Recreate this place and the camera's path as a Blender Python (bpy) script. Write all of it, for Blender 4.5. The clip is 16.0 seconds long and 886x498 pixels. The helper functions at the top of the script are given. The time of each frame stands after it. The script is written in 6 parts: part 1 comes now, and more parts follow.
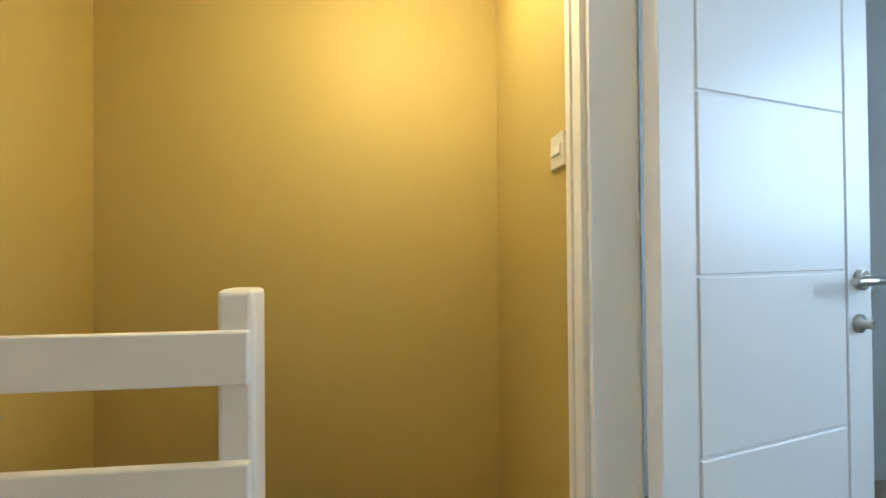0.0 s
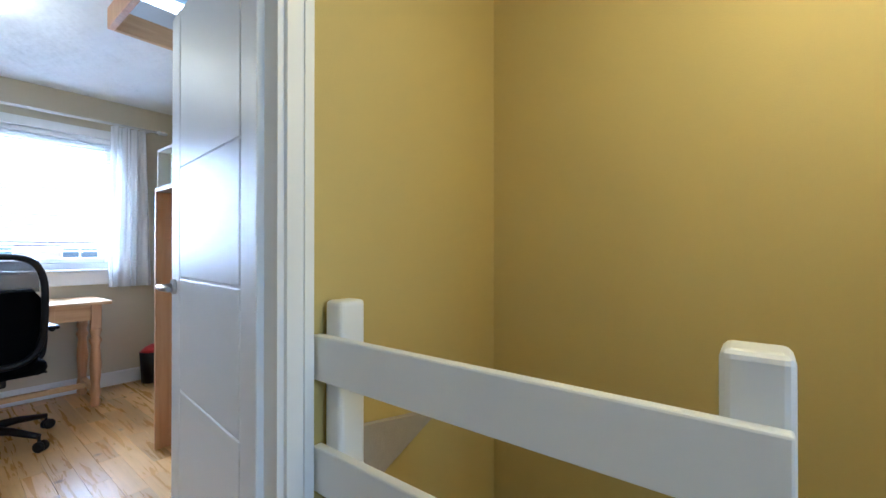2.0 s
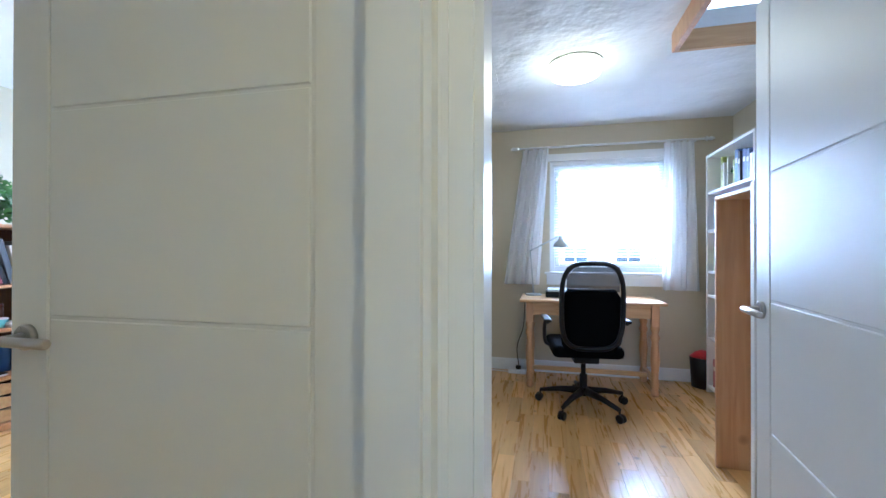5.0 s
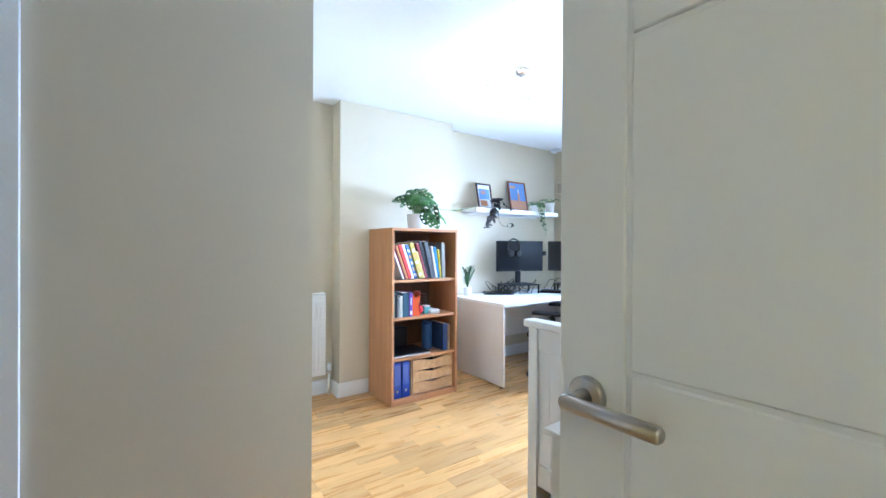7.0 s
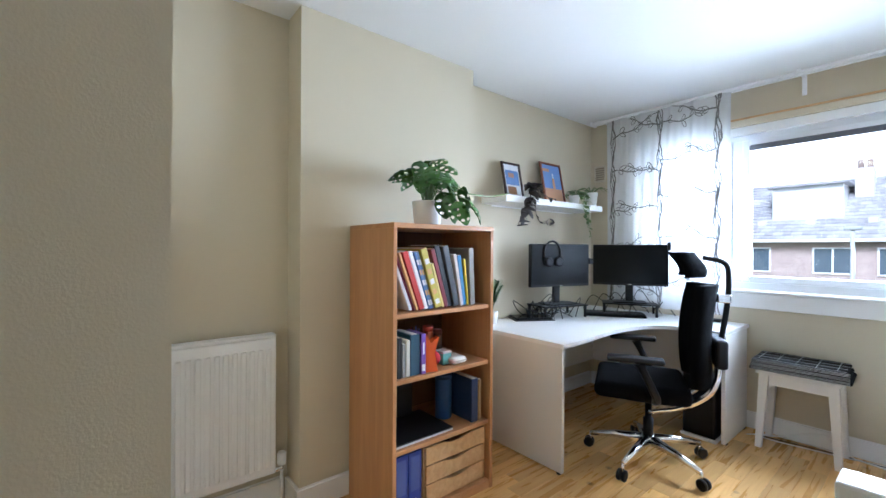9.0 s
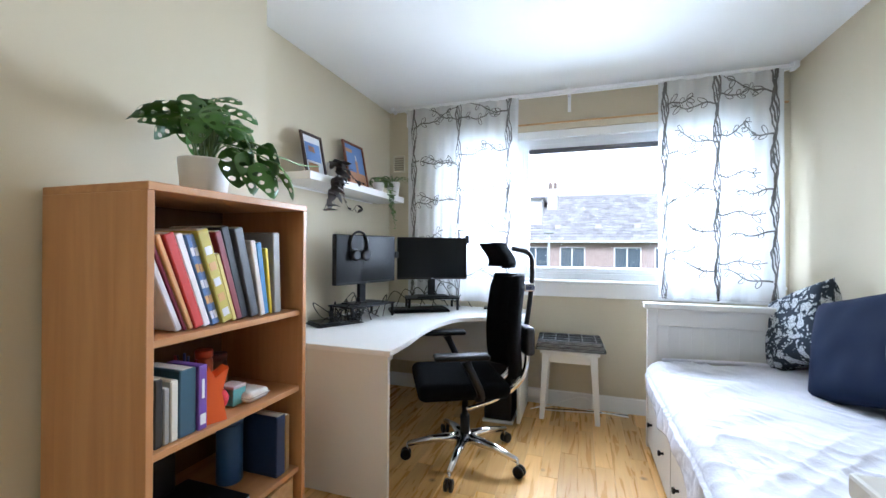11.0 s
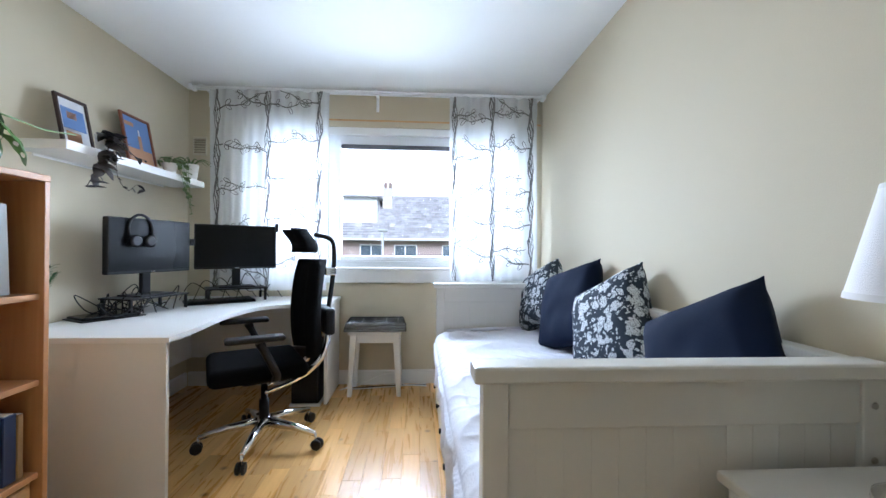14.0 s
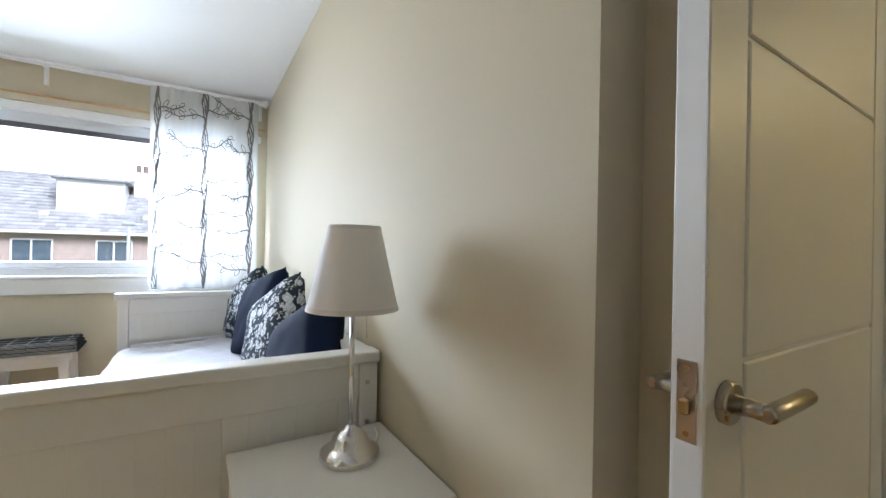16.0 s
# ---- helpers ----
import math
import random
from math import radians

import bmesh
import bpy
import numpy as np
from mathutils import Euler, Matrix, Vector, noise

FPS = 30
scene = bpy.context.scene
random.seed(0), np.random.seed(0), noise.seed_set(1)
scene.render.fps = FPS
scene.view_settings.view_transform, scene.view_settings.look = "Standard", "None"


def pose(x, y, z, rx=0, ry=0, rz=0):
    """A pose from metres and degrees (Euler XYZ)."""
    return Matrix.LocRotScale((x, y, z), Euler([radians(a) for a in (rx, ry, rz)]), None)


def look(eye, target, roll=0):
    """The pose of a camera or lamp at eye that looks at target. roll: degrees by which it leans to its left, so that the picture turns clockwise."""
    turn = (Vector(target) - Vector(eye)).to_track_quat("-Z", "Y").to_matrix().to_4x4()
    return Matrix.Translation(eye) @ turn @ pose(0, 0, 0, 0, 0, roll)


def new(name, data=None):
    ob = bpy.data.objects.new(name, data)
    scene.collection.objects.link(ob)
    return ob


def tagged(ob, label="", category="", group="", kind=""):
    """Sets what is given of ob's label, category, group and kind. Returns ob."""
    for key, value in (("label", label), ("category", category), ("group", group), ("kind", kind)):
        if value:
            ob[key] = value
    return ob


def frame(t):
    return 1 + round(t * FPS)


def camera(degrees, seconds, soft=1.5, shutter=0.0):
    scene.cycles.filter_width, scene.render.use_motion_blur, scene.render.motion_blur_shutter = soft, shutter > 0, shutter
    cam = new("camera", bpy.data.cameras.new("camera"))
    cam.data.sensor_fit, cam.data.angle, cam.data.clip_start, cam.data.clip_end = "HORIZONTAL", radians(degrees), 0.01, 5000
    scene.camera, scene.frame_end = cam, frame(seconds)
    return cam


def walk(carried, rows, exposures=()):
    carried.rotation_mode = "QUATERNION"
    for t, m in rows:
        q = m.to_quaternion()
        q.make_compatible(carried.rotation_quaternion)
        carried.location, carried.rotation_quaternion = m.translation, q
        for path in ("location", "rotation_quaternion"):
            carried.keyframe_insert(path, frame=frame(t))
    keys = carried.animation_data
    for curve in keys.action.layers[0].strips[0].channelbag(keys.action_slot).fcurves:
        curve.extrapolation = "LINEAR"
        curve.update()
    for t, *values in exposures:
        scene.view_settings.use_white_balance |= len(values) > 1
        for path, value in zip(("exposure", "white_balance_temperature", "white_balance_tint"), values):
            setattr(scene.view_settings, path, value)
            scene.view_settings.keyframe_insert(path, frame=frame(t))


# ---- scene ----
cam = camera(94.7, 16.0)
PATH = [
    (0, (4.037, -0.301, 1.082), (6.028, -0.487, 1.100), -0.5),
    (0.5, (4.155, -0.292, 1.095), (6.132, 0.004, 1.115), -0.3),
    (1, (4.176, -0.156, 1.108), (6.109, 0.357, 1.141), 0.2),
    (1.5, (4.273, -0.053, 1.126), (6.063, 0.839, 1.143), -0.0),
    (2, (4.315, 0.048, 1.129), (5.888, 1.282, 1.139), 0.0),
    (2.5, (4.326, 0.121, 1.135), (5.595, 1.667, 1.144), -0.0),
    (3, (4.312, 0.184, 1.148), (5.262, 1.945, 1.163), 0.2),
    (5.3, (4.16, 0.248, 1.186), (3.478, 2.128, 1.195), 0.0),
    (5.5, (4.105, 0.274, 1.179), (3.288, 2.099, 1.192), -0.0),
    (6, (3.931, 0.325, 1.171), (2.774, 1.956, 1.18), 0.0),
    (6.5, (3.737, 0.326, 1.175), (2.292, 1.709, 1.184), 0.3),
    (7, (3.505, 0.362, 1.207), (1.870, 1.512, 1.2), 0.3),
    (7.5, (3.193, 0.495, 1.231), (1.482, 1.529, 1.213), 0.1),
    (8, (2.91, 0.611, 1.238), (1.184, 1.621, 1.224), 0.2),
    (8.2, (2.768, 0.666, 1.246), (1.052, 1.694, 1.234), 0.2),
    (10.3, (1.83, 1.064, 1.219), (0.876, 2.822, 1.224), 0.4),
    (10.5, (1.811, 1.074, 1.211), (0.957, 2.882, 1.216), 0.4),
    (11, (1.792, 1.096, 1.192), (1.151, 2.99, 1.193), 0.4),
    (11.5, (1.788, 1.107, 1.177), (1.323, 3.052, 1.175), 0.4),
    (12, (1.794, 1.11, 1.153), (1.473, 3.084, 1.153), 0.4),
    (12.5, (1.818, 1.099, 1.141), (1.623, 3.09, 1.142), 0.4),
    (13, (1.849, 1.073, 1.132), (1.766, 3.072, 1.13), 0.4),
    (13.5, (1.928, 1.026, 1.125), (1.938, 3.026, 1.126), 0.4),
    (14, (2.041, 0.948, 1.116), (2.164, 2.945, 1.118), 0.5),
    (14.5, (2.18, 0.856, 1.119), (2.45, 2.838, 1.124), 0.5),
    (15, (2.343, 0.742, 1.149), (2.807, 2.688, 1.149), 0.5),
    (15.5, (2.463, 0.656, 1.159), (3.204, 2.514, 1.154), 0.5),
    (16, (2.589, 0.602, 1.183), (3.624, 2.312, 1.195), 1.2),
]
walk(cam, [(t, look(eye, target, lean)) for t, eye, target, lean in PATH],
     exposures=[(0.0, 0.9, 5600, 10), (0.5, 1.1, 5400, 10), (1.0, 1.05, 5250, 10), (1.5, 0.9, 4700, 10), (2.0, 0.65, 4550, 10), (3.0, 0.52, 4500, 10),
                (5.5, 0.9, 4400, 10), (6.5, 1.2, 4350, 10), (7.0, 1.1, 4400, 10), (8.0, 0.40, 4700, 10), (10.5, 0.15, 5250, 10), (13.5, 0.0, 5150, 10), (15.0, -0.05, 5150, 10), (16.0, 0.15, 5500, 10)])

# ---- world, sun, lamps ----
world = bpy.data.worlds.new("overcast")
scene.world = world
world.use_nodes = True
wn = world.node_tree.nodes
sky = wn.new("ShaderNodeTexSky")
sky.sky_type, sky.sun_disc = "NISHITA", False
sky.sun_elevation, sky.sun_rotation = radians(43), radians(163)
sky.air_density, sky.dust_density, sky.ozone_density = 1.0, 5.0, 1.0
haze = wn.new("ShaderNodeHueSaturation")
haze.inputs["Saturation"].default_value = 0.35
world.node_tree.links.new(sky.outputs[0], haze.inputs["Color"])
world.node_tree.links.new(haze.outputs[0], wn["Background"].inputs[0])
wn["Background"].inputs[1].default_value = 0.15
sun_data = bpy.data.lights.new("sun", "SUN")
sun_data.energy, sun_data.angle, sun_data.color = 4.5, radians(25), (1.0, 0.97, 0.92)
sun = new("sun", sun_data)
sun.matrix_world = look((12, -22, 26), (4, 4, 0))


def area(name, eye, target, w, h, watts, colour):
    data = bpy.data.lights.new(name, "AREA")
    data.shape, data.size, data.size_y, data.energy, data.color = "RECTANGLE", w, h, watts, colour
    data.spread = radians(122)
    ob = new(name, data)
    ob.matrix_world = look(eye, target)
    return ob


def bulb(name, place, watts, colour, radius):
    data = bpy.data.lights.new(name, "POINT")
    data.energy, data.color, data.shadow_soft_size = watts, colour, radius
    ob = new(name, data)
    ob.location = place
    return ob


# sky light standing in the two window openings
area("bedroom_window_light", (1.80, 4.62, 1.52), (1.55, 0, 0.5), 1.9, 1.0, 112, (0.93, 0.97, 1.0))
area("office_window_light", (4.80, 4.62, 1.52), (4.80, 0, 0.6), 1.1, 1.0, 56, (0.86, 0.93, 1.0))
# added bluish fill inside the bathroom, which has no window modelled
area("bathroom_window_light", (4.3, -2.9, 1.6), (4.5, -0.9, 1.1), 0.9, 0.9, 8, (0.66, 0.85, 1.0))
bulb("landing_lamp_bulb", (5.06, -0.24, 2.06), 15, (1.0, 0.76, 0.36), 0.08)
bulb("office_lamp_bulb", (4.41, 2.98, 2.20), 3.5, (1.0, 0.86, 0.62), 0.1)

# ---- materials ----


def mat(name, colour, rough=0.5, metal=0.0, vary=0.08, scale=6.0, bump=0.0, bump_scale=120.0, deep=0.004, coat=0.0, sheen=0.0, rand=0.0, island=False, spec=0.5):
    """A painted, plastic or cloth surface with stains at one scale and grain at another."""
    m = bpy.data.materials.new(name)
    m.use_nodes = True
    n, k = m.node_tree.nodes, m.node_tree.links
    b = n["Principled BSDF"]
    b.inputs["Roughness"].default_value, b.inputs["Metallic"].default_value = rough, metal
    b.inputs["Coat Weight"].default_value, b.inputs["Sheen Weight"].default_value, b.inputs["Specular IOR Level"].default_value = coat, sheen, spec
    co = n.new("ShaderNodeTexCoord")
    big = n.new("ShaderNodeTexNoise")
    big.inputs["Scale"].default_value, big.inputs["Detail"].default_value = scale, 6.0
    k.new(co.outputs["Object"], big.inputs["Vector"])
    hsv = n.new("ShaderNodeHueSaturation")
    hsv.inputs["Color"].default_value = (*colour, 1)
    spread = n.new("ShaderNodeMapRange")
    spread.inputs["To Min"].default_value, spread.inputs["To Max"].default_value = 1 - vary, 1 + vary
    k.new(big.outputs[0], spread.inputs[0])
    last = spread.outputs[0]
    if rand:
        src = n.new("ShaderNodeNewGeometry") if island else n.new("ShaderNodeObjectInfo")
        r = n.new("ShaderNodeMapRange")
        r.inputs["To Min"].default_value, r.inputs["To Max"].default_value = 1 - rand, 1 + rand
        k.new(src.outputs["Random Per Island" if island else "Random"], r.inputs[0])
        mul = n.new("ShaderNodeMath")
        mul.operation = "MULTIPLY"
        k.new(last, mul.inputs[0])
        k.new(r.outputs[0], mul.inputs[1])
        last = mul.outputs[0]
    k.new(last, hsv.inputs["Value"])
    k.new(hsv.outputs[0], b.inputs["Base Color"])
    rr = n.new("ShaderNodeMapRange")
    rr.inputs["To Min"].default_value, rr.inputs["To Max"].default_value = max(rough - vary * 0.8, 0.02), min(rough + vary * 0.8, 1)
    k.new(big.outputs[0], rr.inputs[0])
    k.new(rr.outputs[0], b.inputs["Roughness"])
    if bump:
        fine = n.new("ShaderNodeTexNoise")
        fine.inputs["Scale"].default_value, fine.inputs["Detail"].default_value = bump_scale, 4.0
        k.new(co.outputs["Object"], fine.inputs["Vector"])
        bp = n.new("ShaderNodeBump")
        bp.inputs["Strength"].default_value, bp.inputs["Distance"].default_value = bump, deep
        k.new(fine.outputs[0], bp.inputs["Height"])
        k.new(bp.outputs[0], b.inputs["Normal"])
    return m


def wood(name, light, dark, along=1, rough=0.35, rand=0.0, island=False, stretch=9.0, knots=0.0):
    """Timber with grain drawn out along one axis; rand spreads the tone from piece to piece."""
    m = bpy.data.materials.new(name)
    m.use_nodes = True
    n, k = m.node_tree.nodes, m.node_tree.links
    b = n["Principled BSDF"]
    co, mp = n.new("ShaderNodeTexCoord"), n.new("ShaderNodeMapping")
    sc = [stretch * 5, stretch * 5, stretch * 5]
    sc[along] = stretch * 0.35
    mp.inputs["Scale"].default_value = sc
    add = n.new("ShaderNodeVectorMath")
    add.operation = "ADD"
    src = n.new("ShaderNodeNewGeometry") if island else n.new("ShaderNodeObjectInfo")
    rnd = src.outputs["Random Per Island" if island else "Random"]
    far = n.new("ShaderNodeMath")
    far.operation = "MULTIPLY"
    far.inputs[1].default_value = 37.0 if rand else 0.0
    k.new(rnd, far.inputs[0])
    k.new(co.outputs["Object"], add.inputs[0])
    k.new(far.outputs[0], add.inputs[1])
    k.new(add.outputs[0], mp.inputs["Vector"])
    g = n.new("ShaderNodeTexNoise")
    g.inputs["Scale"].default_value, g.inputs["Detail"].default_value, g.inputs["Distortion"].default_value = 1.0, 7.0, 0.8
    k.new(mp.outputs[0], g.inputs["Vector"])
    ramp = n.new("ShaderNodeValToRGB")
    ramp.color_ramp.elements[0].position, ramp.color_ramp.elements[1].position = 0.30, 0.68
    ramp.color_ramp.elements[0].color, ramp.color_ramp.elements[1].color = (*dark, 1), (*light, 1)
    k.new(g.outputs[0], ramp.inputs[0])
    hsv = n.new("ShaderNodeHueSaturation")
    k.new(ramp.outputs[0], hsv.inputs["Color"])
    r = n.new("ShaderNodeMapRange")
    r.inputs["To Min"].default_value, r.inputs["To Max"].default_value = 1 - rand, 1 + rand * 0.8
    k.new(rnd, r.inputs[0])
    last = r.outputs[0]
    if knots:
        v = n.new("ShaderNodeTexVoronoi")
        v.inputs["Scale"].default_value = knots
        k.new(add.outputs[0], v.inputs["Vector"])
        kn = n.new("ShaderNodeMapRange")
        kn.inputs["From Min"].default_value, kn.inputs["From Max"].default_value = 0.03, 0.12
        kn.inputs["To Min"].default_value, kn.inputs["To Max"].default_value = 0.35, 1.0
        k.new(v.outputs["Distance"], kn.inputs[0])
        mul = n.new("ShaderNodeMath")
        mul.operation = "MULTIPLY"
        k.new(last, mul.inputs[0])
        k.new(kn.outputs[0], mul.inputs[1])
        last = mul.outputs[0]
    k.new(last, hsv.inputs["Value"])
    k.new(hsv.outputs[0], b.inputs["Base Color"])
    rr = n.new("ShaderNodeMapRange")
    rr.inputs["To Min"].default_value, rr.inputs["To Max"].default_value = rough - 0.08, rough + 0.12
    k.new(g.outputs[0], rr.inputs[0])
    k.new(rr.outputs[0], b.inputs["Roughness"])
    bp = n.new("ShaderNodeBump")
    bp.inputs["Strength"].default_value, bp.inputs["Distance"].default_value = 0.15, 0.002
    k.new(g.outputs[0], bp.inputs["Height"])
    k.new(bp.outputs[0], b.inputs["Normal"])
    return m


def glow(name, colour, strength):
    m = bpy.data.materials.new(name)
    m.use_nodes = True
    b = m.node_tree.nodes["Principled BSDF"]
    b.inputs["Base Color"].default_value = (0.9, 0.88, 0.85, 1)
    b.inputs["Emission Color"].default_value, b.inputs["Emission Strength"].default_value = (*colour, 1), strength
    return m


def sheer(name, colour, clear, glowthrough):
    """Thin cloth: partly open weave, partly lit through."""
    m = bpy.data.materials.new(name)
    m.use_nodes = True
    n, k = m.node_tree.nodes, m.node_tree.links
    n.remove(n["Principled BSDF"])
    d, tl, tr = n.new("ShaderNodeBsdfDiffuse"), n.new("ShaderNodeBsdfTranslucent"), n.new("ShaderNodeBsdfTransparent")
    co, w = n.new("ShaderNodeTexCoord"), n.new("ShaderNodeTexNoise")
    w.inputs["Scale"].default_value = 300.0
    k.new(co.outputs["Object"], w.inputs["Vector"])
    bp = n.new("ShaderNodeBump")
    bp.inputs["Strength"].default_value, bp.inputs["Distance"].default_value = 0.2, 0.001
    k.new(w.outputs[0], bp.inputs["Height"])
    k.new(bp.outputs[0], d.inputs["Normal"])
    d.inputs[0].default_value = tl.inputs[0].default_value = (*colour, 1)
    a, b2 = n.new("ShaderNodeMixShader"), n.new("ShaderNodeMixShader")
    a.inputs[0].default_value, b2.inputs[0].default_value = glowthrough, clear
    k.new(d.outputs[0], a.inputs[1])
    k.new(tl.outputs[0], a.inputs[2])
    k.new(a.outputs[0], b2.inputs[1])
    k.new(tr.outputs[0], b2.inputs[2])
    k.new(b2.outputs[0], n["Material Output"].inputs[0])
    return m


def glass_mat(name, tint=(1, 1, 1)):
    m = bpy.data.materials.new(name)
    m.use_nodes = True
    n, k = m.node_tree.nodes, m.node_tree.links
    n.remove(n["Principled BSDF"])
    tr, gl, mx = n.new("ShaderNodeBsdfTransparent"), n.new("ShaderNodeBsdfGlossy"), n.new("ShaderNodeMixShader")
    tr.inputs[0].default_value = (*tint, 1)
    gl.inputs["Roughness"].default_value = 0.02
    mx.inputs[0].default_value = 0.03
    k.new(tr.outputs[0], mx.inputs[1])
    k.new(gl.outputs[0], mx.inputs[2])
    k.new(mx.outputs[0], n["Material Output"].inputs[0])
    return m


def floral(name, ground, petal, scale):
    """Cloth printed with scattered pale blossoms and leaves."""
    m = bpy.data.materials.new(name)
    m.use_nodes = True
    n, k = m.node_tree.nodes, m.node_tree.links
    b = n["Principled BSDF"]
    b.inputs["Roughness"].default_value = 0.85
    co, warp, vm = n.new("ShaderNodeTexCoord"), n.new("ShaderNodeTexNoise"), n.new("ShaderNodeMixRGB")
    warp.inputs["Scale"].default_value = scale * 1.3
    vm.inputs[0].default_value = 0.06
    k.new(co.outputs["Object"], warp.inputs["Vector"])
    k.new(co.outputs["Object"], vm.inputs[1])
    k.new(warp.outputs["Color"], vm.inputs[2])
    flower, leaf, vein = n.new("ShaderNodeTexVoronoi"), n.new("ShaderNodeTexVoronoi"), n.new("ShaderNodeTexVoronoi")
    for v, s in ((flower, scale), (leaf, scale * 2.3), (vein, scale * 5.5)):
        v.inputs["Scale"].default_value = s
        k.new(vm.outputs[0], v.inputs["Vector"])
    vein.feature = "DISTANCE_TO_EDGE"

    def under(sock, edge, soft):
        r = n.new("ShaderNodeMapRange")
        r.inputs["From Min"].default_value, r.inputs["From Max"].default_value = edge - soft, edge
        r.inputs["To Min"].default_value, r.inputs["To Max"].default_value = 1.0, 0.0
        k.new(sock, r.inputs[0])
        return r.outputs[0]

    f, l, e = under(flower.outputs["Distance"], 0.45, 0.04), under(leaf.outputs["Distance"], 0.35, 0.04), under(vein.outputs["Distance"], 0.05, 0.03)
    mx = n.new("ShaderNodeMath")
    mx.operation = "MAXIMUM"
    k.new(f, mx.inputs[0])
    k.new(l, mx.inputs[1])
    sub = n.new("ShaderNodeMath")
    sub.operation, sub.use_clamp = "SUBTRACT", True
    k.new(mx.outputs[0], sub.inputs[0])
    k.new(e, sub.inputs[1])
    col = n.new("ShaderNodeMixRGB")
    col.inputs[1].default_value, col.inputs[2].default_value = (*ground, 1), (*petal, 1)
    k.new(sub.outputs[0], col.inputs[0])
    k.new(col.outputs[0], b.inputs["Base Color"])
    w = n.new("ShaderNodeTexNoise")
    w.inputs["Scale"].default_value = 250.0
    bp = n.new("ShaderNodeBump")
    bp.inputs["Strength"].default_value, bp.inputs["Distance"].default_value = 0.4, 0.002
    k.new(co.outputs["Object"], w.inputs["Vector"])
    k.new(w.outputs[0], bp.inputs["Height"])
    k.new(bp.outputs[0], b.inputs["Normal"])
    return m


BEIGE = mat("beige_wall_paint", (0.585, 0.52, 0.375), 0.75, vary=0.03, scale=1.5, bump=0.12, bump_scale=260)
MUSTARD = mat("mustard_wall_paint", (0.50, 0.39, 0.12), 0.7, vary=0.04, scale=1.5, bump=0.15, bump_scale=240)
BLUISH = mat("pale_bathroom_paint", (0.70, 0.76, 0.80), 0.6, vary=0.03)
CEIL = mat("white_ceiling_paint", (0.82, 0.82, 0.80), 0.85, vary=0.02, scale=2, bump=0.08, bump_scale=200)
ARTEX = mat("swirled_ceiling_plaster", (0.80, 0.80, 0.79), 0.8, vary=0.05, scale=5, bump=1.0, bump_scale=3.2, deep=0.05)
WHITE = mat("white_gloss_paint", (0.80, 0.80, 0.78), 0.32, vary=0.025, scale=3, bump=0.03, bump_scale=90)
DOORW = mat("white_satin_door_paint", (0.79, 0.79, 0.78), 0.42, vary=0.02, scale=2, bump=0.02, bump_scale=70)
BEDW = mat("white_bed_paint", (0.74, 0.73, 0.69), 0.38, vary=0.03, scale=4, bump=0.04, bump_scale=160)
LAMIN = mat("white_laminate", (0.80, 0.79, 0.77), 0.4, vary=0.02, scale=4)
PANELW = mat("pale_desk_panel", (0.72, 0.70, 0.66), 0.45, vary=0.02, scale=4)
UPVC = mat("white_window_plastic", (0.85, 0.86, 0.87), 0.3, vary=0.01)
BEECH = wood("beech_veneer", (0.52, 0.265, 0.105), (0.42, 0.195, 0.07), along=2, rough=0.42, stretch=5)
# back board: shade inside the shelves is put into this darker wood colour
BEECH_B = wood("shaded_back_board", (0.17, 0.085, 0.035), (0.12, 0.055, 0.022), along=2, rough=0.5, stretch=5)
BEECH_H = wood("beech_veneer_across", (0.53, 0.275, 0.11), (0.42, 0.195, 0.07), along=1, rough=0.42, stretch=5)
PINE = wood("clear_pine", (0.66, 0.43, 0.20), (0.52, 0.30, 0.12), along=0, rough=0.4, stretch=6, knots=4)
PINE_V = wood("upright_pine", (0.62, 0.38, 0.19), (0.48, 0.25, 0.11), along=2, rough=0.45, stretch=5, knots=3)
OAK = wood("oak_stave", (0.66, 0.40, 0.135), (0.53, 0.29, 0.085), along=1, rough=0.27, rand=0.24, stretch=7, knots=5)
OAK_I = wood("oak_staves_joined", (0.66, 0.40, 0.135), (0.53, 0.29, 0.085), along=1, rough=0.27, rand=0.24, island=True, stretch=7, knots=5)
UNDER = mat("dark_floor_joint", (0.20, 0.11, 0.045), 0.7)
CARPET = mat("beige_carpet", (0.42, 0.37, 0.30), 0.95, vary=0.1, scale=40, bump=0.8, bump_scale=300)
BLACK = mat("black_plastic", (0.005, 0.005, 0.006), 0.42, vary=0.1, spec=0.3)
FABRIC = mat("black_mesh_fabric", (0.003, 0.003, 0.0035), 0.95, vary=0.15, scale=60, bump=0.6, bump_scale=500, spec=0.06)
SCREEN = mat("dark_screen", (0.008, 0.009, 0.011), 0.18, vary=0.02, spec=0.25)
CHROME = mat("polished_aluminium", (0.78, 0.78, 0.79), 0.14, metal=1.0, vary=0.03)
NICKEL = mat("satin_nickel", (0.50, 0.47, 0.43), 0.28, metal=1.0, vary=0.05)
BRASS = mat("dull_brass", (0.42, 0.30, 0.14), 0.4, metal=1.0, vary=0.1)
SHADE = mat("white_cloth_shade", (0.80, 0.78, 0.78), 0.9, vary=0.02, bump=0.2, bump_scale=400)
LINEN = mat("white_bed_linen", (0.69, 0.69, 0.75), 0.9, vary=0.03, scale=3, bump=0.45, bump_scale=20, deep=0.012)
NAVY = mat("navy_velvet", (0.006, 0.012, 0.034), 0.85, vary=0.15, scale=12, bump=0.3, bump_scale=300, spec=0.15)
FLORAL = floral("navy_floral_cotton", (0.013, 0.024, 0.042), (0.62, 0.65, 0.68), 19.0)
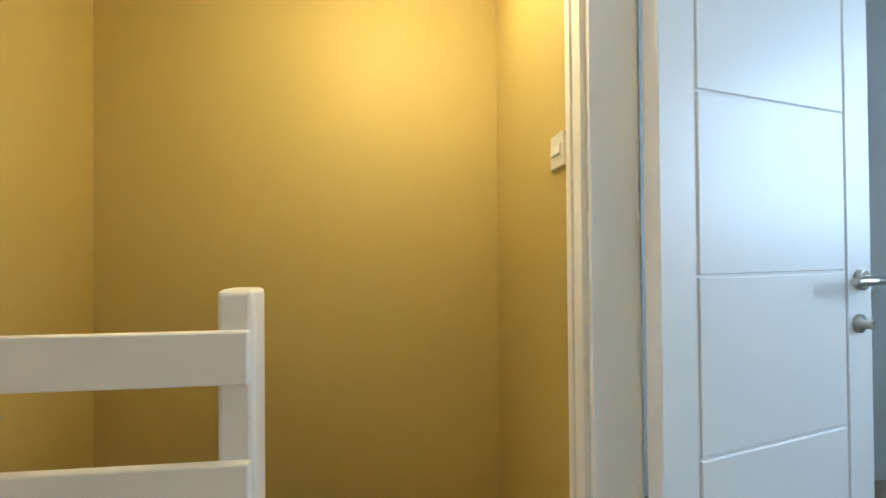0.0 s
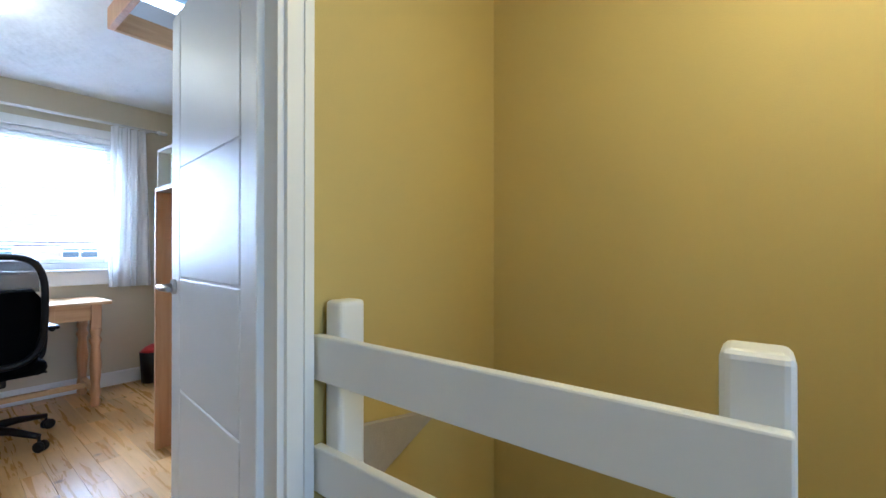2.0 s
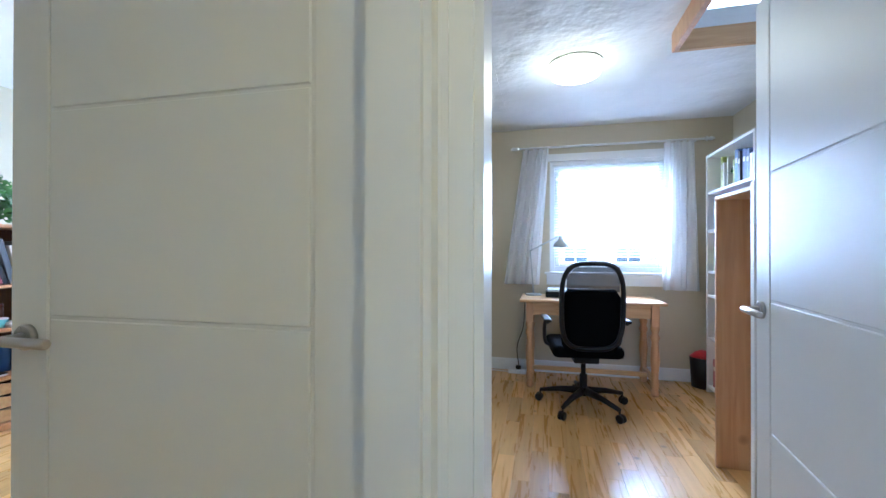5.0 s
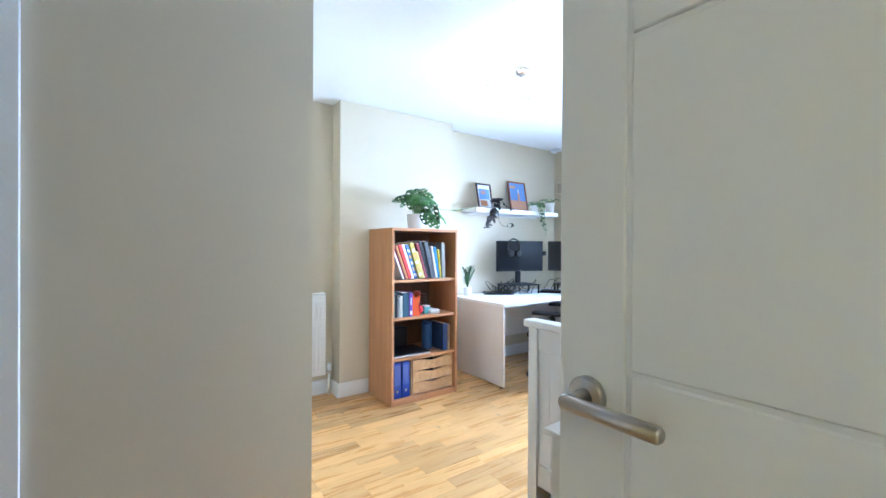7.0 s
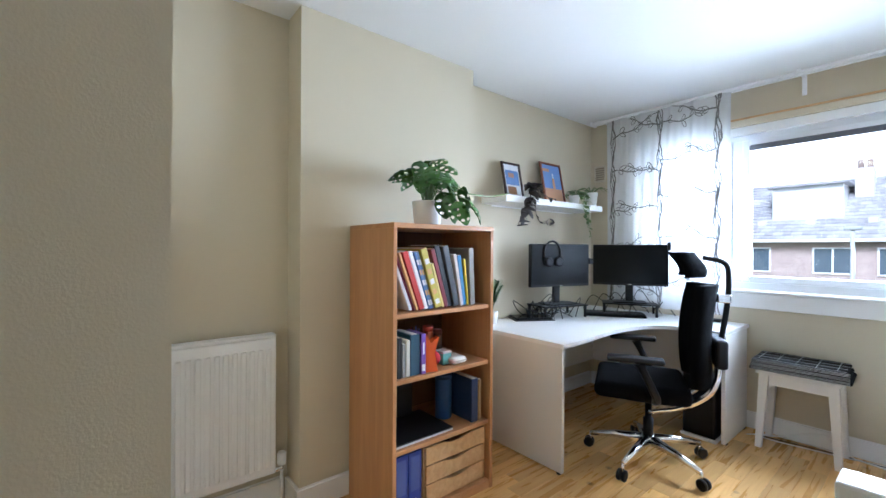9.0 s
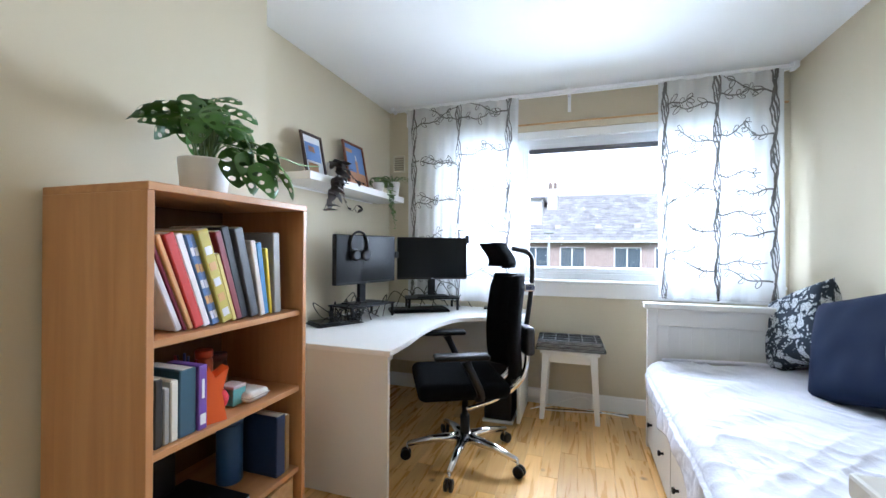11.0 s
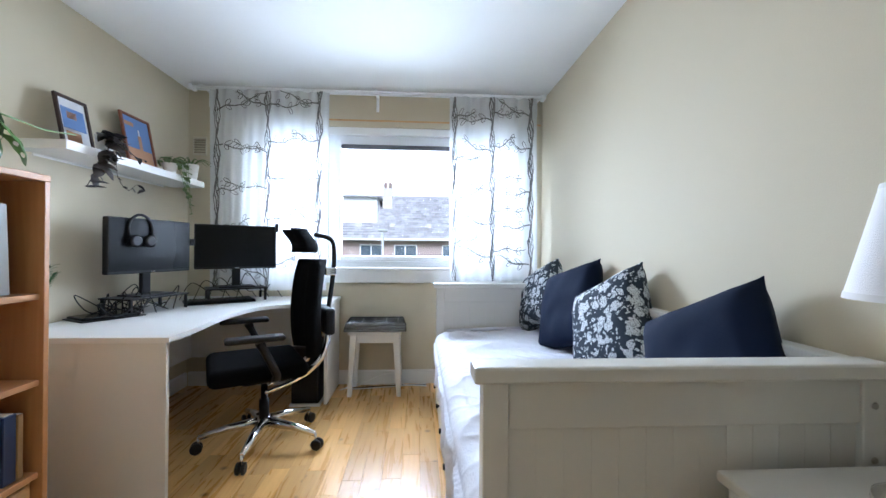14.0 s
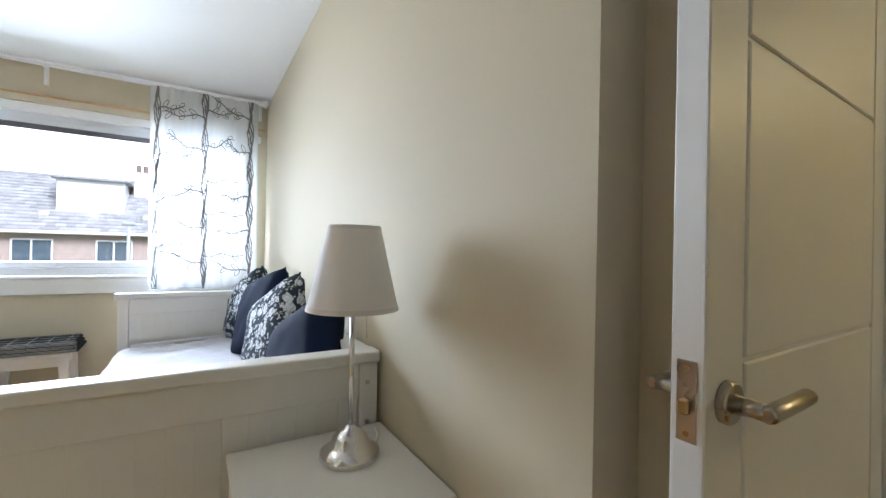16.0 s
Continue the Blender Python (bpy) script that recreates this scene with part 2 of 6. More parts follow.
LEAF = mat("monstera_leaf", (0.05, 0.145, 0.015), 0.38, vary=0.25, scale=9, rand=0.3, island=True)
LEAF_P = mat("pale_green_leaf", (0.14, 0.22, 0.07), 0.45, vary=0.25, scale=12, rand=0.3, island=True)
LEAF_D = mat("dark_purple_leaf", (0.05, 0.04, 0.035), 0.45, vary=0.3, scale=12, rand=0.4, island=True)
LEAF_G = mat("fresh_green_leaf", (0.05, 0.13, 0.03), 0.5, vary=0.25, scale=12, rand=0.3, island=True)
POT = mat("white_ceramic", (0.80, 0.78, 0.74), 0.35, vary=0.03)
SOIL = mat("potting_soil", (0.04, 0.028, 0.02), 0.95, vary=0.3, scale=60, bump=1.0, bump_scale=90)
TRUNK = mat("grey_print", (0.17, 0.166, 0.162), 0.9, vary=0.4, scale=30)
GLASS = glass_mat("window_glass")
CURT = sheer("sheer_white_cotton", (0.78, 0.79, 0.80), 0.18, 0.42)
CURT_W = sheer("plain_white_curtain", (0.88, 0.88, 0.88), 0.06, 0.42)
OPAL = glow("lit_opal_glass", (1.0, 0.78, 0.50), 9.0)
OPAL_O = glow("lit_flush_lamp", (1.0, 0.84, 0.48), 6.0)
BLUE_B = mat("blue_binder_board", (0.015, 0.04, 0.26), 0.35)
TARTAN = mat("black_white_tartan", (0.010, 0.011, 0.012), 0.95, spec=0.1, vary=0.3, scale=30, bump=0.6, bump_scale=200)
WOOLW = mat("white_wool_stripe", (0.50, 0.51, 0.51), 0.95)
ROOFT = mat("grey_roof_tile", (0.33, 0.325, 0.345), 0.8, vary=0.2, scale=1.2, rand=0.22, island=True)
BRICKM = mat("red_brick_wall", (0.42, 0.33, 0.30), 0.9, vary=0.2, scale=4, bump=0.5, bump_scale=30)
RENDER_W = mat("pale_render", (0.55, 0.53, 0.50), 0.9, vary=0.1)
GRASS = mat("mown_grass", (0.07, 0.10, 0.035), 0.95, vary=0.4, scale=0.6)
PANE_D = mat("dark_house_pane", (0.10, 0.13, 0.16), 0.1)
_paint = {}


def paint(name, colour, rough=0.5):
    if name not in _paint:
        _paint[name] = mat(name, colour, rough, vary=0.06)
    return _paint[name]


# ---- mesh tools ----


def box(bm, x0, x1, y0, y1, z0, z1):
    v = [bm.verts.new((x, y, z)) for z in (z0, z1) for x, y in ((x0, y0), (x1, y0), (x1, y1), (x0, y1))]
    for a, b, c, d in ((3, 2, 1, 0), (4, 5, 6, 7), (0, 1, 5, 4), (1, 2, 6, 5), (2, 3, 7, 6), (3, 0, 4, 7)):
        bm.faces.new((v[a], v[b], v[c], v[d]))
    return bm


def boxes(*rows):
    bm = bmesh.new()
    for r in rows:
        box(bm, *r)
    return bm


def rbox(x0, x1, y0, y1, z0, z1, r=0.005, seg=2):
    bm = boxes((x0, x1, y0, y1, z0, z1))
    bmesh.ops.bevel(bm, geom=bm.edges[:], offset=r, segments=seg, affect="EDGES", profile=0.5)
    return bm


def merge(*parts):
    out = bmesh.new()
    for p in parts:
        me = bpy.data.meshes.new("joined")
        p.to_mesh(me)
        p.free()
        out.from_mesh(me)
        bpy.data.meshes.remove(me)
    return out


def turned(bm, m):
    bmesh.ops.transform(bm, matrix=m, verts=bm.verts[:])
    return bm


def lathe(profile, n=24, caps=True):
    """A turned shape about z from (radius, height) pairs."""
    bm, rings = bmesh.new(), []
    for r, z in profile:
        rings.append([bm.verts.new((r * math.cos(math.tau * i / n), r * math.sin(math.tau * i / n), z)) for i in range(n)])
    for a, b in zip(rings, rings[1:]):
        for i in range(n):
            bm.faces.new((a[i], a[(i + 1) % n], b[(i + 1) % n], b[i]))
    if caps:
        bm.faces.new(rings[0][::-1])
        bm.faces.new(rings[-1])
    for f in bm.faces:
        f.smooth = len(f.verts) == 4
    return bm


def tube(points, r, n=8, bm=None):
    """A round bar along points; r is a number or one radius a point."""
    bm = bm or bmesh.new()
    pts = [Vector(p) for p in points]
    rad = r if isinstance(r, (list, tuple)) else [r] * len(pts)
    rings, ref = [], None
    for i, p in enumerate(pts):
        d = (pts[min(i + 1, len(pts) - 1)] - pts[max(i - 1, 0)]).normalized()
        if ref is None:
            ref = Vector((0, 0, 1)) if abs(d.z) < 0.9 else Vector((1, 0, 0))
        u = (ref - d * ref.dot(d)).normalized()
        ref = u
        w = d.cross(u)
        rings.append([bm.verts.new(p + (u * math.cos(math.tau * k / n) + w * math.sin(math.tau * k / n)) * rad[i]) for k in range(n)])
    for a, b in zip(rings, rings[1:]):
        for k in range(n):
            bm.faces.new((a[k], a[(k + 1) % n], b[(k + 1) % n], b[k])).smooth = True
    bm.faces.new(rings[0][::-1])
    bm.faces.new(rings[-1])
    return bm


def curve3(points, steps=6):
    """Points on a smooth line through the given ones."""
    p = [Vector(q) for q in points]
    p = [2 * p[0] - p[1]] + p + [2 * p[-1] - p[-2]]
    out = []
    for i in range(1, len(p) - 2):
        for s in range(steps):
            t = s / steps
            out.append(0.5 * (2 * p[i] + (p[i + 1] - p[i - 1]) * t + (2 * p[i - 1] - 5 * p[i] + 4 * p[i + 1] - p[i + 2]) * t * t
                              + (3 * p[i] - p[i - 1] - 3 * p[i + 1] + p[i + 2]) * t ** 3))
    return out + [p[-2]]


def slab(outline, z0, z1, r=0.0):
    """A flat board with the given outline."""
    bm = bmesh.new()
    f = bm.faces.new([bm.verts.new((x, y, z0)) for x, y in outline])
    top = bmesh.ops.extrude_face_region(bm, geom=[f])
    bmesh.ops.translate(bm, vec=(0, 0, z1 - z0), verts=[v for v in top["geom"] if isinstance(v, bmesh.types.BMVert)])
    bmesh.ops.recalc_face_normals(bm, faces=bm.faces[:])
    if r:
        bmesh.ops.bevel(bm, geom=[e for e in bm.edges if abs(e.verts[0].co.z - e.verts[1].co.z) < 1e-6], offset=r, segments=2, affect="EDGES")
    return bm


def part(name, bm, material, parent=None, label=""):
    me = bpy.data.meshes.new(name)
    bm.to_mesh(me)
    bm.free()
    me.materials.append(material)
    ob = new(name, me)
    ob.parent = parent
    return tagged(ob, label)


def thing(name, label, category, x=0, y=0, z=0, rz=0, group=""):
    ob = new(name)
    ob.empty_display_size = 0.1
    ob.matrix_world = pose(x, y, z, 0, 0, rz)
    return tagged(ob, label, category, group)


def structure(name, bm, material, label, category="", parent=None):
    ob = part(name, bm, material, parent, label)
    return tagged(ob, label, category or name.split("_")[0], "", "structure")


# ---- structure ----
H = 2.39           # ceiling
WY = 4.37          # inner face of the window wall
BX0, BX1 = 0.18, 3.09   # bedroom side walls
OX0, OX1 = 3.20, 5.85   # office side walls
NY = 0.92          # landing side of the office wall

structure("wall_window", boxes((0.0, 0.78, WY, WY + 0.28, -0.2, H), (3.02, 4.27, WY, WY + 0.28, -0.2, H), (5.36, 6.0, WY, WY + 0.28, -0.2, H),
          (0.78, 3.02, WY, WY + 0.28, -0.2, 0.95), (0.78, 3.02, WY, WY + 0.28, 2.10, H),
          (4.27, 5.36, WY, WY + 0.28, -0.2, 0.97), (4.27, 5.36, WY, WY + 0.28, 2.09, H)), BEIGE, "beige painted wall round the windows", "wall")
structure("wall_desk_side", boxes((0.0, BX0, -1.2, WY, -0.2, H)), BEIGE, "beige painted wall behind the desk", "wall")
structure("wall_chimney_breast", boxes((BX0, 0.35, 1.57, 2.685, 0, H)), BEIGE, "beige painted projecting chimney breast", "wall")
structure("wall_bed_side", boxes((BX1, OX0, 0.996, WY, -0.2, H)), BEIGE, "beige painted wall beside the day bed", "wall")
structure("wall_cupboard", boxes((BX0, 1.70, -1.1, 0.927, 0, H)), BEIGE, "beige painted boxed-in cupboard wall", "wall")
structure("wall_office_south", boxes((OX0, 4.085, NY + 0.004, 1.02, -0.2, H), (4.085, 4.84, NY + 0.004, 1.02, 2.0, H),
          (4.84, 6.0, NY + 0.004, 1.02, -0.2, H)), BEIGE, "beige painted wall with the office doorway", "wall")
structure("wall_landing_north", boxes((4.024, 4.085, NY - 0.004, NY, -2.6, H), (4.085, 4.84, NY - 0.004, NY, 2.0, H), (4.84, 5.76, NY - 0.004, NY, -2.6, H)),
          MUSTARD, "mustard painted landing wall", "wall")
structure("wall_stair_back", boxes((5.76, 6.0, -1.2, NY, -2.6, H)), MUSTARD, "mustard painted stairwell wall", "wall")
structure("wall_landing_south", boxes((4.90, 5.76, -0.80, -0.70, -2.6, H), (3.2, 4.16, -0.80, -0.70, -0.2, H), (4.16, 4.90, -0.80, -0.70, 2.0, H)),
          MUSTARD, "mustard painted wall with the bathroom doorway", "wall")
structure("wall_bedroom_door", boxes((3.935, 4.02, 0.865, NY + 0.003, -0.2, H), (3.935, 4.02, -0.70, 0.03, -0.2, H), (3.935, 4.02, 0.03, 0.865, 2.0, H)),
          BEIGE, "beige painted wall with the bedroom doorway", "wall")
structure("wall_bedroom_south", boxes((1.70, 3.20, -1.2, -1.1, -0.2, H), (3.20, 3.935, -0.95, -0.81, -0.2, H), (3.20, 3.3, -1.1, -0.95, -0.2, H)), BEIGE, "beige painted wall behind the entrance", "wall")
structure("wall_office_east", boxes((OX1, 6.0, 1.02, WY, -0.2, H)), BEIGE, "beige painted office wall", "wall")
structure("wall_bathroom", boxes((3.6, 3.7, -3.1, -0.96, -0.2, H), (5.76, 5.9, -3.1, -1.2, -0.2, H), (3.6, 6.0, -3.2, -3.1, -0.2, H)), BLUISH,
          "pale bathroom walls in daylight", "wall")
structure("ceiling_bedroom", boxes((0.0, 3.9, -1.2, WY + 0.28, H, H + 0.1)), CEIL, "smooth white painted ceiling", "ceiling")
structure("ceiling_stairwell", boxes((5.02, 5.755, -0.695, 0.912, 2.17, H - 0.002)), CEIL, "white painted lowered stairwell ceiling", "ceiling")
structure("ceiling_landing", boxes((3.9, 6.0, -3.2, 1.02, H, H + 0.1)), CEIL, "white painted landing ceiling", "ceiling")


def ceiling_office():
    """Swirled plaster with a loft opening cut in it."""
    bm = boxes((3.9, 4.93, 1.02, WY + 0.28, H, H + 0.1), (5.52, 6.0, 1.02, WY + 0.28, H, H + 0.1),
               (4.93, 5.52, 1.02, 1.92, H, H + 0.1), (4.93, 5.52, 2.70, WY + 0.28, H, H + 0.1), (3.2, 3.9, 1.02, WY + 0.28, H - 0.003, H - 0.001))
    structure("ceiling_office", bm, ARTEX, "white swirled plaster ceiling", "ceiling")
    hatch = thing("loft_hatch", "pine-framed open loft hatch in the ceiling", "hatch", 5.225, 2.31, H - 0.11)
    part("frame_board", rbox(-0.325, -0.295, -0.41, 0.41, 0, 0.11, 0.003), PINE_V, hatch)
    part("frame_board", rbox(0.295, 0.325, -0.41, 0.41, 0, 0.11, 0.003), PINE_V, hatch)
    part("frame_board", rbox(-0.294, 0.294, -0.41, -0.38, 0, 0.11, 0.003), PINE, hatch)
    part("frame_board", rbox(-0.294, 0.294, 0.38, 0.41, 0, 0.11, 0.003), PINE, hatch)
    part("lid", boxes((-0.32, 0.32, -0.42, 0.42, 0.30, 0.33)), paint("loft_blue", (0.30, 0.42, 0.50)), hatch, "blue-grey loft lid")


ceiling_office()
structure("floor_bedroom", boxes((0.0, 3.95, -1.2, WY + 0.1, -0.2, -0.010)), UNDER, "oak strip floor over boards", "floor")
structure("floor_office", boxes((3.951, 6.0, 0.95, WY + 0.1, -0.2, -0.010), (3.1, 3.95, 0.95, WY + 0.1, -0.009, -0.0085)), UNDER, "oak strip floor over boards", "floor")
structure("floor_landing", boxes((3.951, 4.95, -0.80, 0.949, -0.2, 0.0), (4.951, 5.2, -0.70, -0.03, -0.2, 0.0), (3.6, 5.9, -3.2, -0.801, -0.2, -0.002)), CARPET,
          "beige carpeted landing floor", "floor")


def skirting(name, x0, x1, y0, y1, h=0.115):
    bm = boxes((x0, x1, y0, y1, 0, h))
    bmesh.ops.bevel(bm, geom=[e for e in bm.edges if min(v.co.z for v in e.verts) > h - 1e-4], offset=0.009, segments=2, affect="EDGES")
    structure(name, bm, WHITE, "white painted moulded skirting board", "baseboard")


skirting("baseboard_window", 0.203, 3.068, WY - 0.02, WY - 0.001)
skirting("baseboard_desk", 0.181, 0.20, 2.706, WY - 0.022)
skirting("baseboard_breast", 0.351, 0.371, 1.55, 2.705)
skirting("baseboard_breast_end", 0.203, 0.349, 1.55, 1.569)
skirting("baseboard_alcove", 0.181, 0.20, 0.94, 1.548)
skirting("baseboard_bed", 3.07, 3.089, 1.021, WY - 0.022)
skirting("baseboard_office", 3.201, 5.849, WY - 0.02, WY - 0.001)
skirting("baseboard_office_west", 3.201, 3.22, 1.021, 3.2)
skirting("baseboard_office_east", 5.83, 5.849, 1.021, 3.2)


def lining(name, x0, x1, y0, y1, along, top=2.0):
    """A door's lining with stop and moulded architraves on both sides; along names the axis of the opening."""
    a0, a1 = (x0, x1) if along == "x" else (y0, y1)
    b0, b1 = (y0, y1) if along == "x" else (x0, x1)

    def put(bm, u0, u1, v0, v1, z0, z1):
        box(bm, *((u0, u1, v0, v1) if along == "x" else (v0, v1, u0, u1)), z0, z1)

    bm = bmesh.new()
    put(bm, a0 - 0.0, a0 + 0.028, b0 - 0.004, b1 + 0.004, 0, top)
    put(bm, a1 - 0.028, a1, b0 - 0.004, b1 + 0.004, 0, top)
    put(bm, a0 + 0.028, a1 - 0.028, b0 - 0.004, b1 + 0.004, top - 0.028, top)
    for s, v0 in ((-1, b0), (1, b1)):
        lo, hi = sorted((v0 + s * 0.0045, v0 + s * 0.018))
        put(bm, a0 - 0.055, a0 + 0.012, lo, hi, 0, top + 0.05)
        put(bm, a1 - 0.012, a1 + 0.055, lo, hi, 0, top + 0.05)
        put(bm, a0 + 0.013, a1 - 0.013, lo, hi, top - 0.012, top + 0.05)
        lo, hi = sorted((v0 + s * 0.018, v0 + s * 0.024))
        put(bm, a0 - 0.055, a0 - 0.030, lo, hi, 0, top + 0.05)
        put(bm, a1 + 0.030, a1 + 0.055, lo, hi, 0, top + 0.05)
    structure(name, bm, WHITE, "white painted door lining and architrave", "door frame")


lining("trim_office_doorway", 4.085, 4.84, NY, 1.02, "x")
lining("trim_bedroom_doorway", 3.935, 4.02, 0.03, 0.865, "y")
lining("trim_bathroom_doorway", 4.16, 4.90, -0.80, -0.70, "x")
structure("trim_cupboard_doorway", boxes((1.701, 1.725, -0.06, 0.015, 0, 2.02), (1.701, 1.725, -0.85, -0.78, 0, 2.02), (1.701, 1.725, -0.78, -0.06, 1.95, 2.02)), WHITE,
          "white painted cupboard architrave", "door frame")
structure("door_cupboard", rbox(1.701, 1.715, -0.775, -0.065, 0.01, 1.945, 0.003), DOORW, "plain white cupboard door, shut", "door")


def lever(parent, side, y, z, way):
    """A lever on a round rose; side is the way it stands out from the leaf, way the way the lever points."""
    rose = turned(lathe([(0.027, 0), (0.027, 0.009), (0.024, 0.012)], 28), pose(y, side * 0.0206, z, -90 * side))
    hd = part("door_handle", rose, NICKEL, parent, "satin nickel lever handle")
    neck = tube([(y, side * 0.030, z), (y, side * 0.052, z), (y, side * 0.064, z)], [0.0125, 0.0105, 0.0105], 16)
    bar = tube([(y - way * 0.010, side * 0.068, z), (y - way * 0.006, side * 0.068, z), (y + way * 0.118, side * 0.068, z), (y + way * 0.122, side * 0.068, z)], [0.007, 0.0105, 0.0105, 0.007], 16)
    part("lever", merge(neck, bar), NICKEL, hd)


def door_leaf(name, x, y, rz, width, grooves, label, lock=False, hinges=True):
    """A flush white leaf with routed lines; it hangs at its own origin and runs along local x."""
    d = thing(name, label, "door", x, y, 0.006, rz)
    part("leaf", boxes((0, width, -0.016, 0.016, 0, 1.965)), DOORW, d)
    g, ins = 0.004, 0.105
    zs = [0.006] + list(grooves) + [1.96]
    for s in (-1, 1):
        y0, y1 = (-0.0205, -0.0162) if s < 0 else (0.0162, 0.0205)
        faces = [(0, ins - g, 0, 1.965), (width - ins + g, width, 0, 1.965)]
        for a, b in zip(zs, zs[1:]):
            faces.append((ins + g, width - ins - g, a + g * 0.9, b - g * 0.9))
        for x0, x1, z0, z1 in faces:
            bm = boxes((x0, x1, y0, y1, z0, z1))
            bmesh.ops.bevel(bm, geom=[e for e in bm.edges if all(abs(v.co.y - (y0 if s < 0 else y1)) < 1e-6 for v in e.verts)], offset=0.0022, segments=1, affect="EDGES")
            part("panel", bm, DOORW, d)
        lever(d, s, width - 0.05, 0.997, -1)
    part("latch_plate", rbox(width, width + 0.002, -0.012, 0.012, 0.95, 1.05, 0.0008, 1), NICKEL, d, "nickel latch plate")
    part("latch_bolt", rbox(width + 0.002, width + 0.011, -0.006, 0.006, 0.985, 1.003, 0.002, 1), BRASS, d, "brass latch bolt")
    for z in (0.96, 1.04):
        part("screw", turned(lathe([(0.004, 0), (0.003, 0.001)], 10), pose(width + 0.002, 0, z, 0, 90)), BRASS, d)
    if lock:
        for s in (-1, 1):
            part("thumb_turn", turned(lathe([(0.024, 0), (0.024, 0.008), (0.012, 0.010), (0.011, 0.03)], 20), pose(width - 0.06, s * 0.02, 0.885, -90 * s)), NICKEL, d, "round nickel thumb turn")
    for z in (0.22, 1.68):
        part("hinge", merge(tube([(-0.004, -0.024, z), (-0.004, -0.024, z + 0.1)], 0.006, 8), boxes((-0.0, 0.03, -0.0225, -0.021, z, z + 0.1))), BRASS, d, "dull brass butt hinge")
    return d


door_leaf("door_bedroom", 3.920, 0.893, 181.3, 0.812, (0.50, 1.04, 1.472), "white flush bedroom door with routed lines, open")
door_leaf("door_office", 4.815, 0.975, 84, 0.77, (0.26, 0.645, 1.03, 1.41), "white flush office door with routed lines, open")
door_leaf("door_bathroom", 4.845, -0.815, -76, 0.72, (0.24, 0.63, 1.02, 1.42), "white flush bathroom door with thumb turn, open", lock=True)


def window(name, x0, x1, z0, z1, mullions, blind):
    """A plastic casement set in its opening, with inner sill and apron."""
    w = tagged(thing(name, "white plastic casement window with a deep sill", "window", 0, WY, 0), kind="structure")
    y0, y1, f = 0.10, 0.17, 0.05
    part("window_frame", merge(rbox(x0, x0 + f, y0, y1, z0, z1, 0.004), rbox(x1 - f, x1, y0, y1, z0, z1, 0.004),
         rbox(x0 + f, x1 - f, y0, y1, z1 - f, z1, 0.004), rbox(x0 + f, x1 - f, y0, y1, z0, z0 + f, 0.004)), UPVC, w)
    edges = [x0 + f] + [m for m in mullions] + [x1 - f]
    for m in mullions:
        part("mullion", rbox(m - 0.03, m + 0.03, y0 - 0.003, y1 + 0.003, z0 + f, z1 - f, 0.004), UPVC, w)
    for a, b in zip(edges, edges[1:]):
        a, b = a + (0.032 if a in mullions else 0.002), b - (0.032 if b in mullions else 0.002)
        s = 0.045
        part("sash", merge(rbox(a, a + s, y0 - 0.015, y1 - 0.01, z0 + f, z1 - f, 0.006), rbox(b - s, b, y0 - 0.015, y1 - 0.01, z0 + f, z1 - f, 0.006),
             rbox(a + s, b - s, y0 - 0.015, y1 - 0.01, z1 - f - s, z1 - f, 0.006), rbox(a + s, b - s, y0 - 0.015, y1 - 0.01, z0 + f, z0 + f + s, 0.006)), UPVC, w)
        pane = part("pane", boxes((a + s, b - s, y0 + 0.02, y0 + 0.026, z0 + f + s, z1 - f - s)), GLASS, w)
        pane.visible_shadow = False
        part("gasket", boxes((a + s, b - s, y0 - 0.002, y0 + 0.002, z1 - f - s - 0.012, z1 - f - s)), BLACK, w, "dark rubber gasket")
    part("window_sill", rbox(x0 - 0.05, x1 + 0.05, -0.035, 0.10, z0 - 0.022, z0, 0.006), WHITE, w)
    part("apron", rbox(x0 - 0.03, x1 + 0.03, -0.022, -0.001, z0 - 0.125, z0 - 0.022, 0.003), WHITE, w)
    part("reveal", boxes((x0, x1, 0.001, 0.1, z1 - 0.012, z1), (x0, x0 + 0.012, 0.001, 0.1, z0, z1 - 0.012), (x1 - 0.012, x1, 0.001, 0.1, z0, z1 - 0.012)), WHITE, w)
    if blind:
        part("rolled_blind", rbox(mullions[0] + 0.08, mullions[1] - 0.08, 0.045, 0.078, z1 - 0.135, z1 - 0.095, 0.012, 3), paint("dark_grey_blind", (0.10, 0.10, 0.11)), w, "dark grey rolled blind")
        part("casing", rbox(x0 - 0.04, x1 + 0.04, -0.03, -0.001, z1 + 0.03, z1 + 0.075, 0.004), BEIGE, w)
        part("casing_lip", rbox(x0 - 0.05, x1 + 0.05, -0.034, -0.001, z1 + 0.076, z1 + 0.088, 0.003), PINE, w, "thin wooden lip")
        part("casing", rbox(x0 - 0.02, x1 + 0.02, -0.015, -0.001, z1 - 0.03, z1 + 0.028, 0.003), WHITE, w)
    else:
        part("casing", rbox(x0 - 0.04, x1 + 0.04, -0.02, -0.001, z1 - 0.02, z1 + 0.05, 0.004), WHITE, w)
    return w


window("window_1", 0.78, 3.02, 0.96, 2.09, (1.31, 2.50), True)
w2 = window("window_2", 4.27, 5.36, 0.98, 2.08, (), False)
for i in range(34):
    part("blind_slat", turned(rbox(4.31, 5.32, -0.011, 0.011, -0.0007, 0.0007, 0.0003, 1), pose(0, 0.055, 1.13 + 0.0265 * i, 38)), CURT_W, w2)
part("blind_headrail", rbox(4.30, 5.33, 0.035, 0.075, 2.03, 2.065, 0.003), WHITE, w2)

# ---- landing ----


